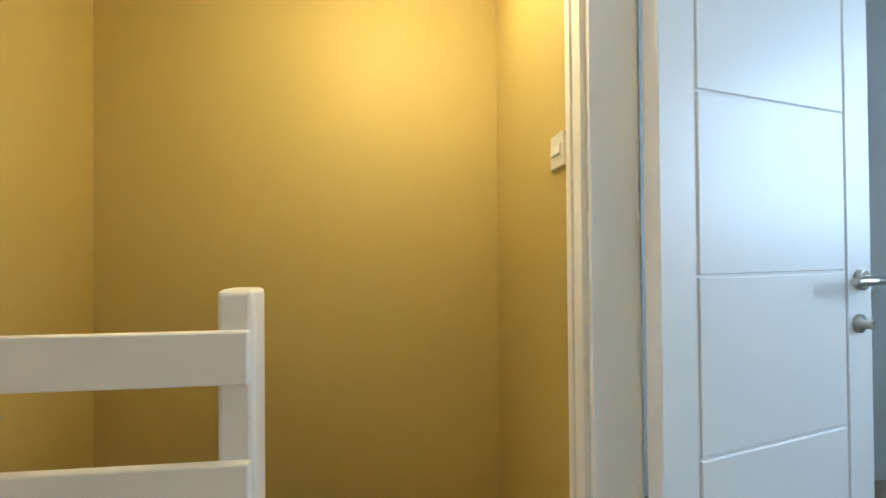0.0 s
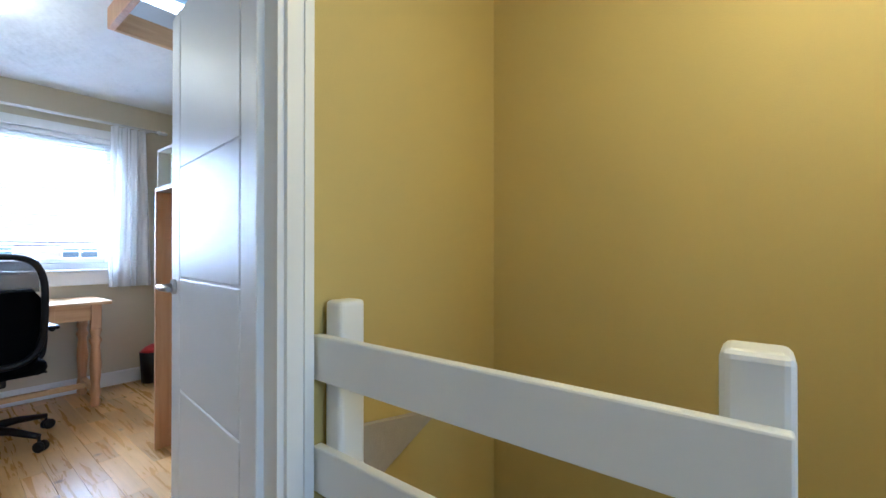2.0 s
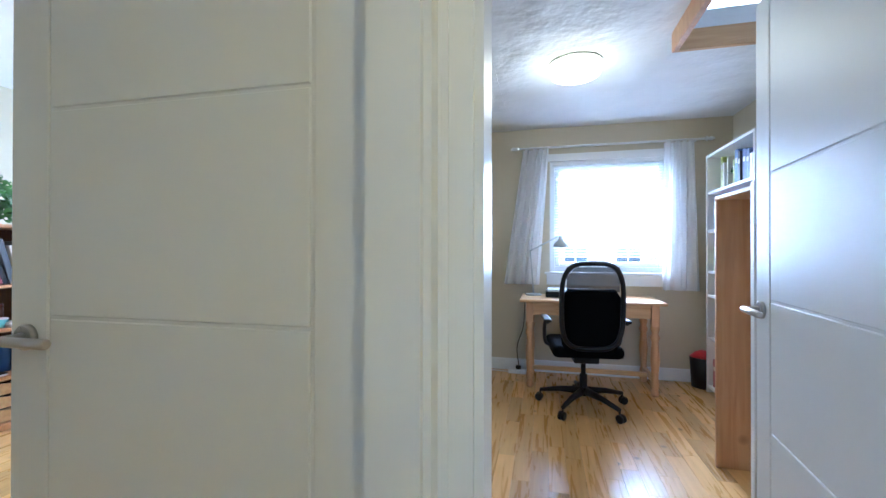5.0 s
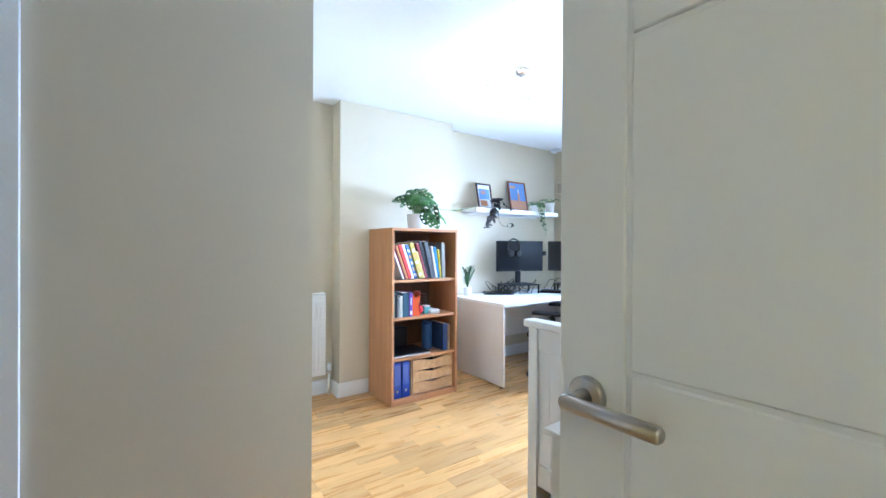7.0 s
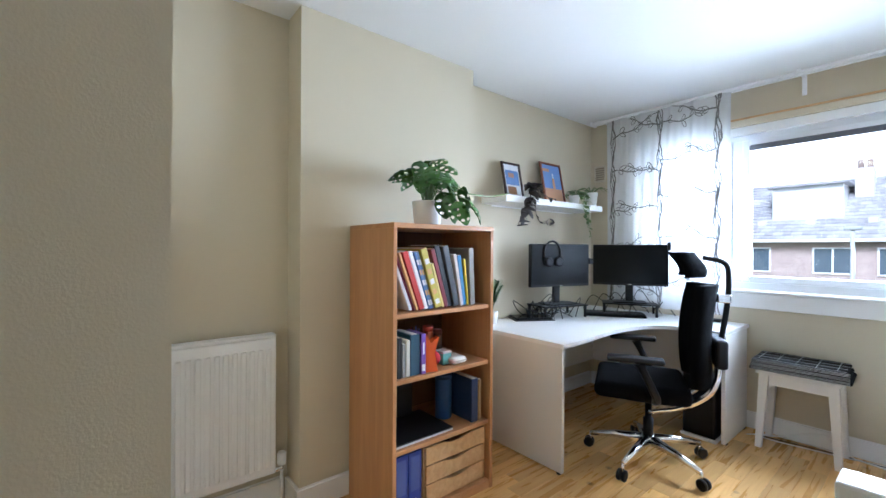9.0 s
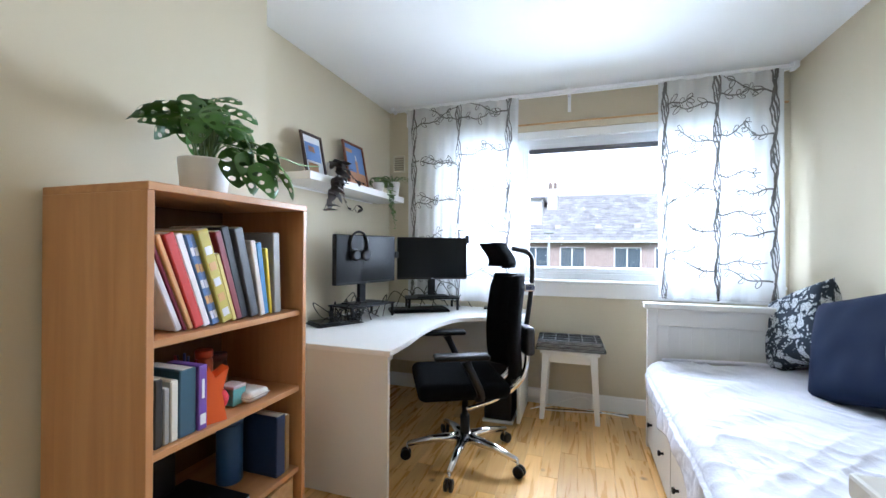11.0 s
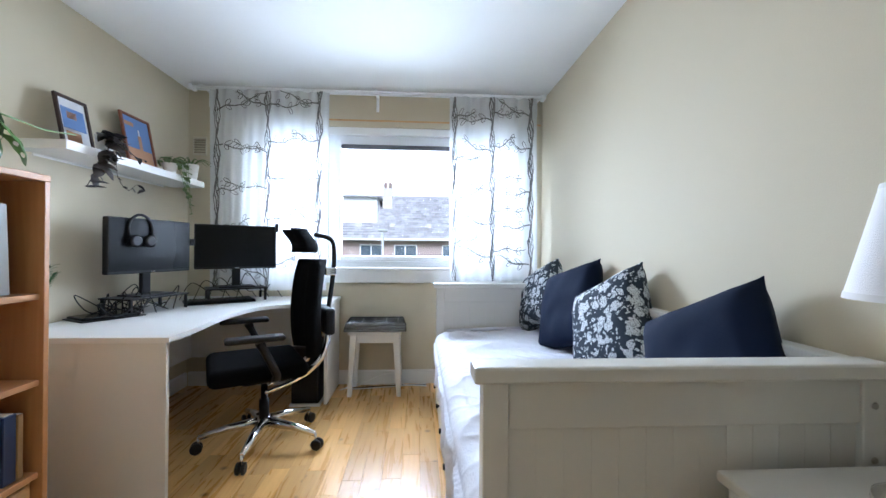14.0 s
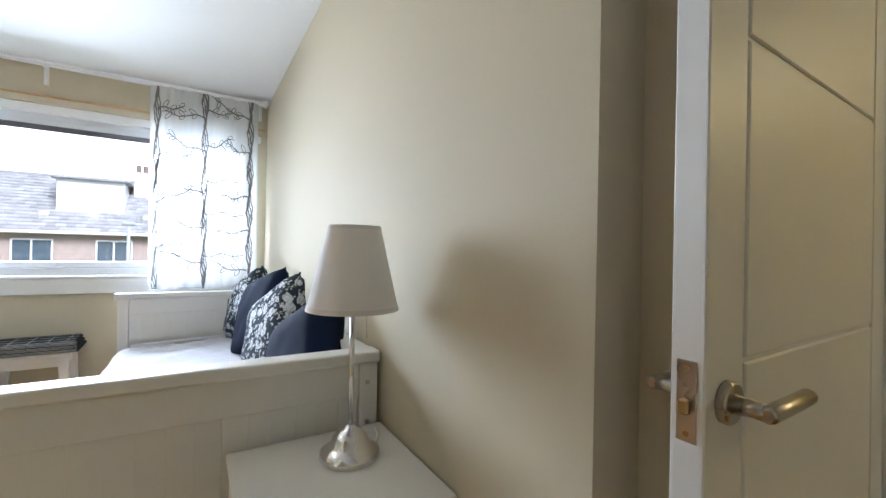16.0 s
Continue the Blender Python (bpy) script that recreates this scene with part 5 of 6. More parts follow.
def cushion(corner, along, size, m, label):
    """A square cushion leaning on the wall: its highest corner and the run of its top edge towards that corner."""
    ax = Vector(along).normalized()
    up = Vector((0.30, 0, 0.95))
    up = (up - ax * up.dot(ax)).normalized()
    x, y, z = Vector(corner) - ax * size / 2 - up * size
    c = thing("cushion", label, "cushion", x, y, z, 0, "cushions on the day bed")
    c.rotation_euler = Matrix((ax, up.cross(ax), up)).transposed().to_euler()
    bm, n = bmesh.new(), 22
    g = {}
    for s in (-1, 1):
        for i in range(n + 1):
            for j in range(n + 1):
                u, v = 2 * i / n - 1, 2 * j / n - 1
                rim = i in (0, n) or j in (0, n)
                if rim and s > 0:
                    g[s, i, j] = g[-1, i, j]
                    continue
                f = ((1 - u ** 4) * (1 - v ** 4)) ** 0.42
                pinch = 1 - 0.07 * (1 - u * u) * v * v - 0.07 * (1 - v * v) * u * u
                cr = 0.012 * noise.noise(Vector((u * 2.4 + x * 7, v * 2.4, s * 2 + y * 3)))
                g[s, i, j] = bm.verts.new((u * size / 2 * pinch, s * (0.085 * f) + cr * f, size / 2 + v * size / 2 * pinch))
        for i in range(n):
            for j in range(n):
                q = [g[s, i, j], g[s, i + 1, j], g[s, i + 1, j + 1], g[s, i, j + 1]]
                bm.faces.new(q if s < 0 else q[::-1]).smooth = True
    part("cover", bm, m, c)
    k = size / 2 * 0.93
    part("zip_seam", tube([(-k, 0, size * 0.035), (0, 0, size * 0.07), (k, 0, size * 0.035)], 0.003, 6), m, c)


cushion((3.00, 3.667, 1.065), (0.30, -0.82, 0.42), 0.43, FLORAL, "navy cushion with pale floral print leaning on the wall")
cushion((3.05, 3.142, 1.075), (0.26, -0.92, 0.27), 0.50, NAVY, "plain navy velvet cushion beside the floral ones")
cushion((3.04, 2.706, 1.07), (0.28, -0.80, 0.42), 0.47, FLORAL, "large navy floral cushion leaning on the bed back")
cushion((3.03, 2.056, 1.050), (0.26, -0.80, 0.42), 0.45, NAVY, "plain navy velvet cushion by the bed end")


def night_stand():
    s = thing("bedside_cabinet", "small white bedside cabinet with one drawer", "cabinet", 2.665, 1.33, 0)
    part("top", rbox(0, 0.415, 0, 0.432, 0.64, 0.662, 0.004), BEDW, s)
    part("body", rbox(0.018, 0.40, 0.015, 0.42, 0.10, 0.639, 0.002), BEDW, s)
    d = part("drawer", rbox(0.006, 0.0175, 0.03, 0.405, 0.46, 0.62, 0.003), BEDW, s)
    part("knob", turned(lathe([(0.006, 0), (0.006, 0.012), (0.014, 0.018), (0.012, 0.026)], 14), pose(0.006, 0.22, 0.54, 0, -90, 0)), BLACK, d)
    for x in (0.02, 0.36):
        for y in (0.017, 0.383):
            part("leg", rbox(x, x + 0.035, y, y + 0.035, 0, 0.0995, 0.002), BEDW, s)
    l = thing("table_lamp", "chrome table lamp with white cloth shade, unlit", "lamp", 2.931, 1.60, 0.662)
    part("base", lathe([(0.072, 0), (0.075, 0.006), (0.073, 0.018), (0.054, 0.030), (0.049, 0.034), (0.043, 0.052), (0.030, 0.066), (0.015, 0.072), (0.010, 0.082)], 36), CHROME, l)
    part("stem", tube([(0, 0, 0.07), (0, 0, 0.40)], 0.0065, 14), CHROME, l)
    sh = part("shade", lathe([(0.113, 0.372), (0.111, 0.372), (0.062, 0.578), (0.064, 0.578)], 48, False), SHADE, l)
    sh.data.polygons.foreach_set("use_smooth", [True] * len(sh.data.polygons))
    part("shade_outer", lathe([(0.114, 0.371), (0.065, 0.579)], 48, False), SHADE, l)
    part("trim_band", lathe([(0.1152, 0.370), (0.1126, 0.382)], 48, False), paint("shade_trim", (0.70, 0.68, 0.66), 0.8), l)
    part("trim_band", lathe([(0.0675, 0.571), (0.0655, 0.5805)], 48, False), paint("shade_trim", (0.70, 0.68, 0.66), 0.8), l)
    part("pull_chain", tube([(0.03, -0.02, 0.39), (0.03, -0.02, 0.30)], 0.0016, 6), CHROME, l)
    part("cord", tube(curve3([(0.07, 0.02, 0.006), (0.10, 0.06, 0.005), (0.115, 0.12, 0.005)], 6), 0.003, 6), WHITE, l)


night_stand()


def radiator():
    r = thing("radiator", "white ribbed panel radiator on the alcove wall", "radiator", 0.205, 0.99, 0.17)
    part("panel", rbox(0.03, 0.058, 0, 0.50, 0, 0.65, 0.008), WHITE, r)
    for i in range(13):
        part("rib", rbox(0.056, 0.068, 0.02 + i * 0.036, 0.043 + i * 0.036, 0.04, 0.60, 0.006), WHITE, r)
    part("top_grille", rbox(0.0, 0.062, 0.002, 0.498, 0.651, 0.665, 0.004), WHITE, r)
    part("valve_head", turned(lathe([(0.018, 0), (0.021, 0.01), (0.021, 0.05), (0.016, 0.06)], 18), pose(0.045, 0.53, 0.03)), WHITE, r, "white thermostatic valve head")
    part("valve_body", tube([(0.045, 0.50, 0.01), (0.045, 0.53, 0.01), (0.045, 0.53, 0.03)], 0.010, 10), CHROME, r)
    part("pipe", tube([(0.045, 0.53, 0.01), (0.045, 0.53, -0.165)], 0.008, 10), WHITE, r)


radiator()


def ceiling_spray():
    c = thing("ceiling_light", "curled chrome ceiling lamp with three lit opal globes", "lamp", 1.60, 2.34, H)
    part("canopy", lathe([(0.012, -0.05), (0.05, -0.035), (0.055, -0.004), (0.055, -0.0005)], 28), CHROME, c)
    for a0, reach in ((-97, 0.27), (5, 0.17), (-42, 0.29)):
        a = radians(a0)
        u, w = Vector((math.cos(a), math.sin(a), 0)), Vector((-math.sin(a), math.cos(a), 0))
        pts = curve3([Vector((0, 0, -0.03)), u * -0.05 + w * 0.05 + Vector((0, 0, -0.10)), w * 0.09 + Vector((0, 0, -0.19)), u * reach * 0.5 + w * 0.04 + Vector((0, 0, -0.22)), u * (reach - 0.01) + Vector((0, 0, -0.185))], 8)
        part("arm", tube(pts, 0.006, 10), CHROME, c)
        tip = u * reach + Vector((0, 0, -0.195))
        part("lamp_cup", turned(lathe([(0.022, 0), (0.022, 0.03)], 16), Matrix.Translation(tip)), CHROME, c)
        bm = bmesh.new()
        bmesh.ops.create_uvsphere(bm, u_segments=24, v_segments=16, radius=0.062)
        for f in bm.faces:
            f.smooth = True
        part("globe", turned(bm, Matrix.Translation(tip + Vector((0, 0, -0.035))) @ Matrix.Diagonal((1, 1, 0.8, 1))), OPAL, c, "lit opal glass globe")


ceiling_spray()


def drape(name, x0, x1, z0, z1, y0, folds, amp, m, label, printed=0, flare=0.0, sweep=0.0):
    """A hanging curtain in soft folds; printed ones carry trunks, branches and leaves."""
    c = thing(name, label, "curtain", 0, 0, 0, 0, "curtains")

    def at(u, z, off=0.0):
        t = (z1 - z) / (z1 - z0)
        ph = folds * math.tau * u
        x = x0 + (x1 - x0) * u + 0.014 * math.sin(ph * 0.5 + 2) * t + flare * t * (u - 0.5) + sweep * t
        y = y0 + amp * math.sin(ph + 0.8 * math.sin(u * 9)) * (0.75 + 0.35 * t) + 0.008 * math.sin(ph * 2.3 + t * 3) - off
        return Vector((x, y, z))

    bm, nu, nv = bmesh.new(), 140, 24
    rows = [[bm.verts.new(at(i / nu, z1 - (z1 - z0) * j / nv)) for i in range(nu + 1)] for j in range(nv + 1)]
    for a, b in zip(rows, rows[1:]):
        for i in range(nu):
            bm.faces.new((a[i], b[i], b[i + 1], a[i + 1])).smooth = True
    part("cloth", bm, m, c)
    part("hem", merge(*[tube([at(k / 60, z0 + 0.012, 0.002) for k in range(61)], 0.0025, 5)]), m, c)
    if printed:
        rng = random.Random(printed)

        def ribbon(pts, widths, b):
            prev = None
            for k, (u, z) in enumerate(pts):
                a = Vector((pts[min(k + 1, len(pts) - 1)][0] - pts[max(k - 1, 0)][0], (pts[min(k + 1, len(pts) - 1)][1] - pts[max(k - 1, 0)][1]) / (x1 - x0)))
                nrm = Vector((-a.y, a.x)).normalized() if a.length > 0 else Vector((1, 0))
                wd = widths[k] / (x1 - x0)
                p = [(u + s * nrm.x * wd, z + s * nrm.y * wd * (x1 - x0)) for s in (-1, 1)]
                cur = [b.verts.new(at(min(max(q[0], 0.001), 0.999), min(max(q[1], z0), z1), 0.003)) for q in p]
                if prev:
                    b.faces.new((prev[0], prev[1], cur[1], cur[0]))
                prev = cur

        trunks, twigs, leaves = bmesh.new(), bmesh.new(), bmesh.new()
        for u0 in (0.06, 0.48, 0.92):
            for q in range(4):
                off = (q - 1.5) * 0.011
                pts = [(u0 + off + 0.012 * math.sin(k * 0.5 + u0 * 20 + q) + 0.004 * math.sin(k * 1.7 + q * 2), z1 - (z1 - z0) * k / 60) for k in range(61)]
                ribbon(pts, [0.0028 + 0.0034 * rng.random() for _ in pts], trunks)
        for u0, way in ((0.06, 1), (0.48, 1), (0.48, -1), (0.92, -1)):
            z = z1 - 0.10 - 0.08 * rng.random()
            while z > z0 + 0.08:
                ln = rng.uniform(0.24, 0.40)
                rise = rng.uniform(-0.04, 0.15)
                pts = [(u0 + way * ln * t, z + rise * t ** 1.3 + 0.012 * math.sin(t * 9 + z * 20)) for t in [k / 14 for k in range(15)]]
                pts = [p for p in pts if 0.01 < p[0] < 0.99]
                if len(pts) > 3:
                    ribbon(pts, [0.0060 - 0.0032 * k / len(pts) for k in range(len(pts))], twigs)
                    for k in range(3, len(pts), 4):
                        for s in (-1, 1):
                            lu, lz = pts[k]
                            a = rng.uniform(0.5, 1.2) * s
                            L, Wl = rng.uniform(0.035, 0.062), 0.0115
                            ring = []
                            for q in range(13):
                                th = math.tau * q / 12
                                ex, ez = L / 2 + L / 2 * math.cos(th), Wl * math.sin(th)
                                ring.append((lu + way * (ex * math.cos(a) - ez * math.sin(a)) / (x1 - x0), lz + ex * math.sin(a) + ez * math.cos(a)))
                            if all(0.01 < p[0] < 0.99 and z0 < p[1] < z1 for p in ring):
                                ribbon(ring, [0.0024] * 13, leaves)
                z -= rng.uniform(0.24, 0.36)
        tagged(part("printed_trunk", trunks, TRUNK, c, "printed dark grey trunks"), kind="stuff")
        tagged(part("printed_twig", twigs, TRUNK, c), kind="stuff")
        tagged(part("printed_leaf", leaves, TRUNK, c), kind="stuff")
    return c


drape("curtain", 0.42, 1.335, 0.785, 2.345, 4.215, 5, 0.016, CURT, "sheer white curtain printed with grey branches", 7)
drape("curtain", 2.285, 3.0, 0.865, 2.345, 4.215, 4, 0.016, CURT, "sheer white curtain printed with grey branches beside the bed", 13)


def rail():
    r = thing("curtain_rail", "white double curtain rail fixed near the ceiling", "curtain rail", 0, 0, 0)
    for y in (4.20, 4.25):
        part("track", rbox(0.30, 3.05, y - 0.009, y + 0.009, 2.345, 2.362, 0.003), UPVC, r)
    for x in (0.36, 1.70, 3.03):
        part("bracket", rbox(x - 0.012, x + 0.012, 4.185, 4.368, 2.363, 2.372, 0.002), UPVC, r)
        part("bracket_foot", rbox(x - 0.012, x + 0.012, 4.352, 4.368, 2.25, 2.362, 0.002), UPVC, r)
    for x in (0.29, 3.052):
        part("end_cap", rbox(x - 0.014, x + 0.014, 4.18, 4.262, 2.335, 2.375, 0.006), UPVC, r)


rail()
v = thing("air_vent", "cream louvred air vent high on the wall", "vent", 0.275, WY - 0.001, 1.935)
part("frame", merge(rbox(-0.055, 0.055, -0.012, 0, -0.075, -0.06, 0.002, 1), rbox(-0.055, 0.055, -0.012, 0, 0.06, 0.075, 0.002, 1), rbox(-0.055, -0.045, -0.012, 0, -0.06, 0.06, 0.002, 1), rbox(0.045, 0.055, -0.012, 0, -0.06, 0.06, 0.002, 1)), paint("cream_plastic", (0.62, 0.57, 0.45)), v)
for i in range(6):
    part("slat", turned(rbox(-0.044, 0.044, -0.006, 0.006, -0.004, 0.004, 0.001, 1), pose(0, -0.006, -0.05 + i * 0.02, 35)), paint("dark_cream_slat", (0.34, 0.30, 0.22)), v)
for i in range(4):
    c = thing("floor_cable", "white mains cable along the skirting", "cable", 0, 0, 0, 0, "cables on the floor")
    pts = [(1.44 + 0.03 * i, 4.20 + 0.03 * i, 0.004), (1.55, 4.31 - 0.03 * i, 0.004), (1.75 + 0.06 * i, 4.33 - 0.015 * i, 0.004 + (0.09 if i == 1 else 0)), (1.95, 4.30, 0.004), (2.12, 4.27 + 0.02 * i, 0.004)]
    part("lead", tube([(q.x, q.y, max(q.z, 0.004)) for q in curve3(pts, 7)], 0.0035, 6), WHITE if i != 2 else BLACK, c)

# ---- office ----


def pine_desk():
    d = thing("pine_desk", "pine writing table with turned legs", "desk", 4.595, 4.07, 0)
    part("tabletop", rbox(-0.585, 0.585, -0.245, 0.275, 0.74, 0.765, 0.006), PINE, d)
    part("apron", rbox(-0.47, 0.47, -0.20, -0.18, 0.63, 0.739, 0.002), PINE, d)
    part("apron", rbox(-0.47, 0.47, 0.20, 0.22, 0.63, 0.739, 0.002), PINE, d)
    part("drawer", rbox(-0.28, 0.28, -0.208, -0.201, 0.645, 0.73, 0.003), PINE, d)
    prof = [(r * 1.3, z) for r, z in ((0.020, 0.0), (0.026, 0.03), (0.018, 0.06), (0.026, 0.09), (0.020, 0.15), (0.028, 0.30), (0.020, 0.44), (0.030, 0.48), (0.019, 0.51), (0.028, 0.55), (0.024, 0.57))]
    for sx in (-0.50, 0.50):
        for sy in (-0.19, 0.21):
            l = part("leg", turned(lathe(prof, 16), Matrix.Translation((sx, sy, 0))), PINE_V, d)
            part("leg_block", rbox(sx - 0.029, sx + 0.029, sy - 0.029, sy + 0.029, 0.57, 0.7395, 0.002), PINE_V, l)
        part("stretcher", rbox(sx - 0.018, sx + 0.018, -0.16, 0.18, 0.10, 0.14, 0.004), PINE, d)
    part("stretcher", rbox(-0.48, 0.48, -0.01, 0.03, 0.10, 0.135, 0.004), PINE, d)
    lp = thing("laptop", "closed silver laptop on a black stand", "laptop", 4.42, 4.12, 0.767)
    part("base", rbox(-0.17, 0.19, -0.13, 0.11, 0.055, 0.064, 0.003), paint("silver_lid", (0.6, 0.62, 0.65), 0.3), lp)
    part("lid", rbox(-0.17, 0.19, -0.13, 0.11, 0.0645, 0.072, 0.003), paint("silver_lid", (0.6, 0.62, 0.65), 0.3), lp)
    part("stand", rbox(-0.19, 0.12, -0.10, 0.10, 0, 0.0545, 0.01), BLACK, lp)
    a = thing("desk_lamp", "pale grey jointed desk lamp with bell shade", "lamp", 4.12, 4.20, 0.767)
    part("base", lathe([(0.075, 0), (0.075, 0.012), (0.02, 0.02)], 28), paint("lamp_grey", (0.55, 0.58, 0.60), 0.35), a)
    part("lower_arm", tube([(0, 0, 0.02), (-0.03, -0.02, 0.42)], 0.007, 8), paint("lamp_grey", (0.55, 0.58, 0.60), 0.35), a)
    part("upper_arm", tube([(-0.03, -0.02, 0.42), (0.22, -0.12, 0.55)], 0.007, 8), paint("lamp_grey", (0.55, 0.58, 0.60), 0.35), a)
    part("shade", turned(lathe([(0.022, 0.10), (0.028, 0.06), (0.06, 0.03), (0.072, 0.0), (0.069, 0.0), (0.056, 0.028)], 28), pose(0.245, -0.13, 0.455)), paint("lamp_grey", (0.55, 0.58, 0.60), 0.35), a)
    e = thing("extension_lead", "white socket block with cables on the floor", "cable", 3.98, 4.25, 0)
    part("block", rbox(-0.10, 0.10, -0.03, 0.03, 0, 0.04, 0.008), WHITE, e)
    part("plug", rbox(-0.03, 0.02, -0.02, 0.02, 0.0405, 0.075, 0.006), BLACK, e)
    part("lead", tube(curve3([(-0.10, 0, 0.01), (-0.25, 0.04, 0.004), (-0.45, 0.05, 0.004)], 6), 0.004, 6), WHITE, e)
    part("lead", tube(curve3([(0.0, 0.0, 0.06), (-0.02, 0.05, 0.25), (0.04, 0.04, 0.45), (0.06, 0.02, 0.78)], 6), 0.004, 6), BLACK, e)


pine_desk()
task_chair(4.505, 3.50, 6, False, "black swivel chair with rounded mesh back")


def white_bookcase(x0, x1, y0, y1, h, open_way, zs, seed, label):
    b = thing("tall_bookcase", label, "bookcase", 0, 0, 0)
    t = 0.02
    part("side_panel", rbox(x0, x1, y0, y0 + t, 0, h, 0.001, 1), LAMIN, b)
    part("side_panel", rbox(x0, x1, y1 - t, y1, 0, h, 0.001, 1), LAMIN, b)
    bx = (x0, x0 + 0.006) if open_way > 0 else (x1 - 0.006, x1)
    part("back_panel", boxes((*bx, y0 + t, y1 - t, 0.05, h - t)), LAMIN, b)
    part("top_panel", boxes((x0, x1, y0 + t, y1 - t, h - t, h)), LAMIN, b)
    rng = random.Random(seed)
    cols = [(0.02, 0.03, 0.10), (0.03, 0.03, 0.035), (0.30, 0.32, 0.06), (0.55, 0.52, 0.45), (0.25, 0.03, 0.05), (0.10, 0.16, 0.30), (0.12, 0.04, 0.16), (0.4, 0.12, 0.02)]
    for z in zs:
        part("shelf", boxes((x0 + 0.007, x1 - 0.004, y0 + t, y1 - t, z - 0.02, z)), LAMIN, b)
        y = y0 + t + 0.01
        while y < y1 - t - 0.08:
            w, hh = rng.uniform(0.018, 0.05), rng.uniform(0.16, 0.25)
            if rng.random() < 0.6:
                k = rng.randrange(len(cols))
                q = thing("book", "upright book on the white bookcase", "book", 0, y, z + 0.001, 0, "books on the white bookcases")
                xf = x1 - 0.03 if open_way > 0 else x0 + 0.03
                part("cover", boxes((min(xf, xf - open_way * 0.16), max(xf, xf - open_way * 0.16), 0, w, 0, hh)), paint("shelf_book_%d" % k, cols[k]), q)
                part("spine_band", boxes((*((xf, xf + 0.001) if open_way > 0 else (xf - 0.001, xf)), w * 0.15, w * 0.85, hh * 0.6, hh * 0.75)), paint("spine_gilt", (0.5, 0.45, 0.32)), q)
            y += w + 0.004


white_bookcase(3.222, 3.50, 3.25, 4.10, 2.06, 1, (0.06, 0.42, 0.76, 1.07, 1.38, 1.72), 4, "tall white bookcase with dark books beside the window")
white_bookcase(5.55, 5.828, 3.30, 4.12, 1.99, -1, (0.06, 0.46, 0.82, 1.02, 1.36, 1.68), 9, "tall white bookcase with files by the office wall")
bin_ = thing("waste_bin", "black waste bin with red bag on the floor", "bin", 5.56, 4.235, 0)
part("bin", lathe([(0.085, 0), (0.10, 0.26), (0.095, 0.26), (0.082, 0.01)], 24), BLACK, bin_)
part("bag", lathe([(0.098, 0.262), (0.06, 0.30), (0.02, 0.32)], 14), paint("red_plastic", (0.5, 0.02, 0.03), 0.4), bin_)
pl = thing("potted_plant", "leafy green plant on the white bookcase shelf", "plant", 5.66, 3.75, 1.682)
part("pot", lathe([(0.04, 0), (0.05, 0.08), (0.045, 0.08), (0.04, 0.07)], 18), POT, pl)
lf = bmesh.new()
for i in range(26):
    a = i * 2.4
    leaf_shape(lf, pose(0.03 * math.cos(a), 0.03 * math.sin(a), 0.08 + 0.004 * (i % 5), random.uniform(-10, 50), 0, math.degrees(a)), 0.09, 0.028)
part("foliage", lf, LEAF_G, pl)
cb = thing("pine_cabinet", "tall pine board cabinet with white front edge", "cabinet", 5.13, 2.26, 0)
part("side_panel", rbox(0, 0.45, 0, 0.02, 0, 1.485, 0.002), PINE_V, cb)
part("side_panel", rbox(0, 0.45, 0.50, 0.52, 0, 1.485, 0.002), PINE_V, cb)
part("front_edge", rbox(-0.036, -0.001, 0, 0.035, 0, 1.49, 0.003), WHITE, cb, "white front panel")
part("top_panel", rbox(0, 0.45, 0.021, 0.499, 1.465, 1.485, 0.002), PINE, cb)
rod = thing("curtain_rod", "white curtain rod with turned finials", "curtain rod", 0, 4.30, 2.185)
part("rod", tube([(3.98, 0, 0), (5.60, 0, 0)], 0.011, 12), WHITE, rod)
for x, s in ((3.98, -1), (5.60, 1)):
    part("finial", turned(lathe([(0.011, 0), (0.022, 0.02), (0.012, 0.035), (0.020, 0.055), (0.004, 0.085)], 16), pose(x, 0, 0, 0, 90 * s, 0)), WHITE, rod)
    part("bracket", rbox(x - s * 0.06 - 0.01, x - s * 0.06 + 0.01, 0.0, 0.069, -0.012, 0.012, 0.002), WHITE, rod)
drape("curtain", 4.02, 4.26, 0.86, 2.17, 4.29, 4, 0.026, CURT_W, "plain white cotton curtain swept aside", 0, 0.10, -0.15)
drape("curtain", 5.27, 5.52, 0.83, 2.17, 4.29, 4, 0.026, CURT_W, "plain white cotton curtain hanging straight", 0, 0.05)
fl = thing("ceiling_light", "round flush ceiling lamp with lit opal cover", "lamp", 4.41, 2.98, H)
part("cover", lathe([(0.10, -0.085), (0.150, -0.075), (0.165, -0.045), (0.160, -0.012)], 40), OPAL_O, fl, "lit opal cover")
part("plate", lathe([(0.168, -0.0115), (0.168, -0.0005)], 40), WHITE, fl)
bt = thing("wash_basin", "white ceramic basin in the bathroom", "basin", 4.0, -2.4, 0)
part("bowl", lathe([(0.08, 0.0), (0.07, 0.6), (0.20, 0.72), (0.24, 0.85), (0.21, 0.85), (0.06, 0.75)], 28), POT, bt)
part("tap", tube(curve3([(0, -0.18, 0.85), (0, -0.18, 0.95), (0, -0.10, 0.97), (0, -0.06, 0.93)], 5), 0.012, 10), CHROME, bt)

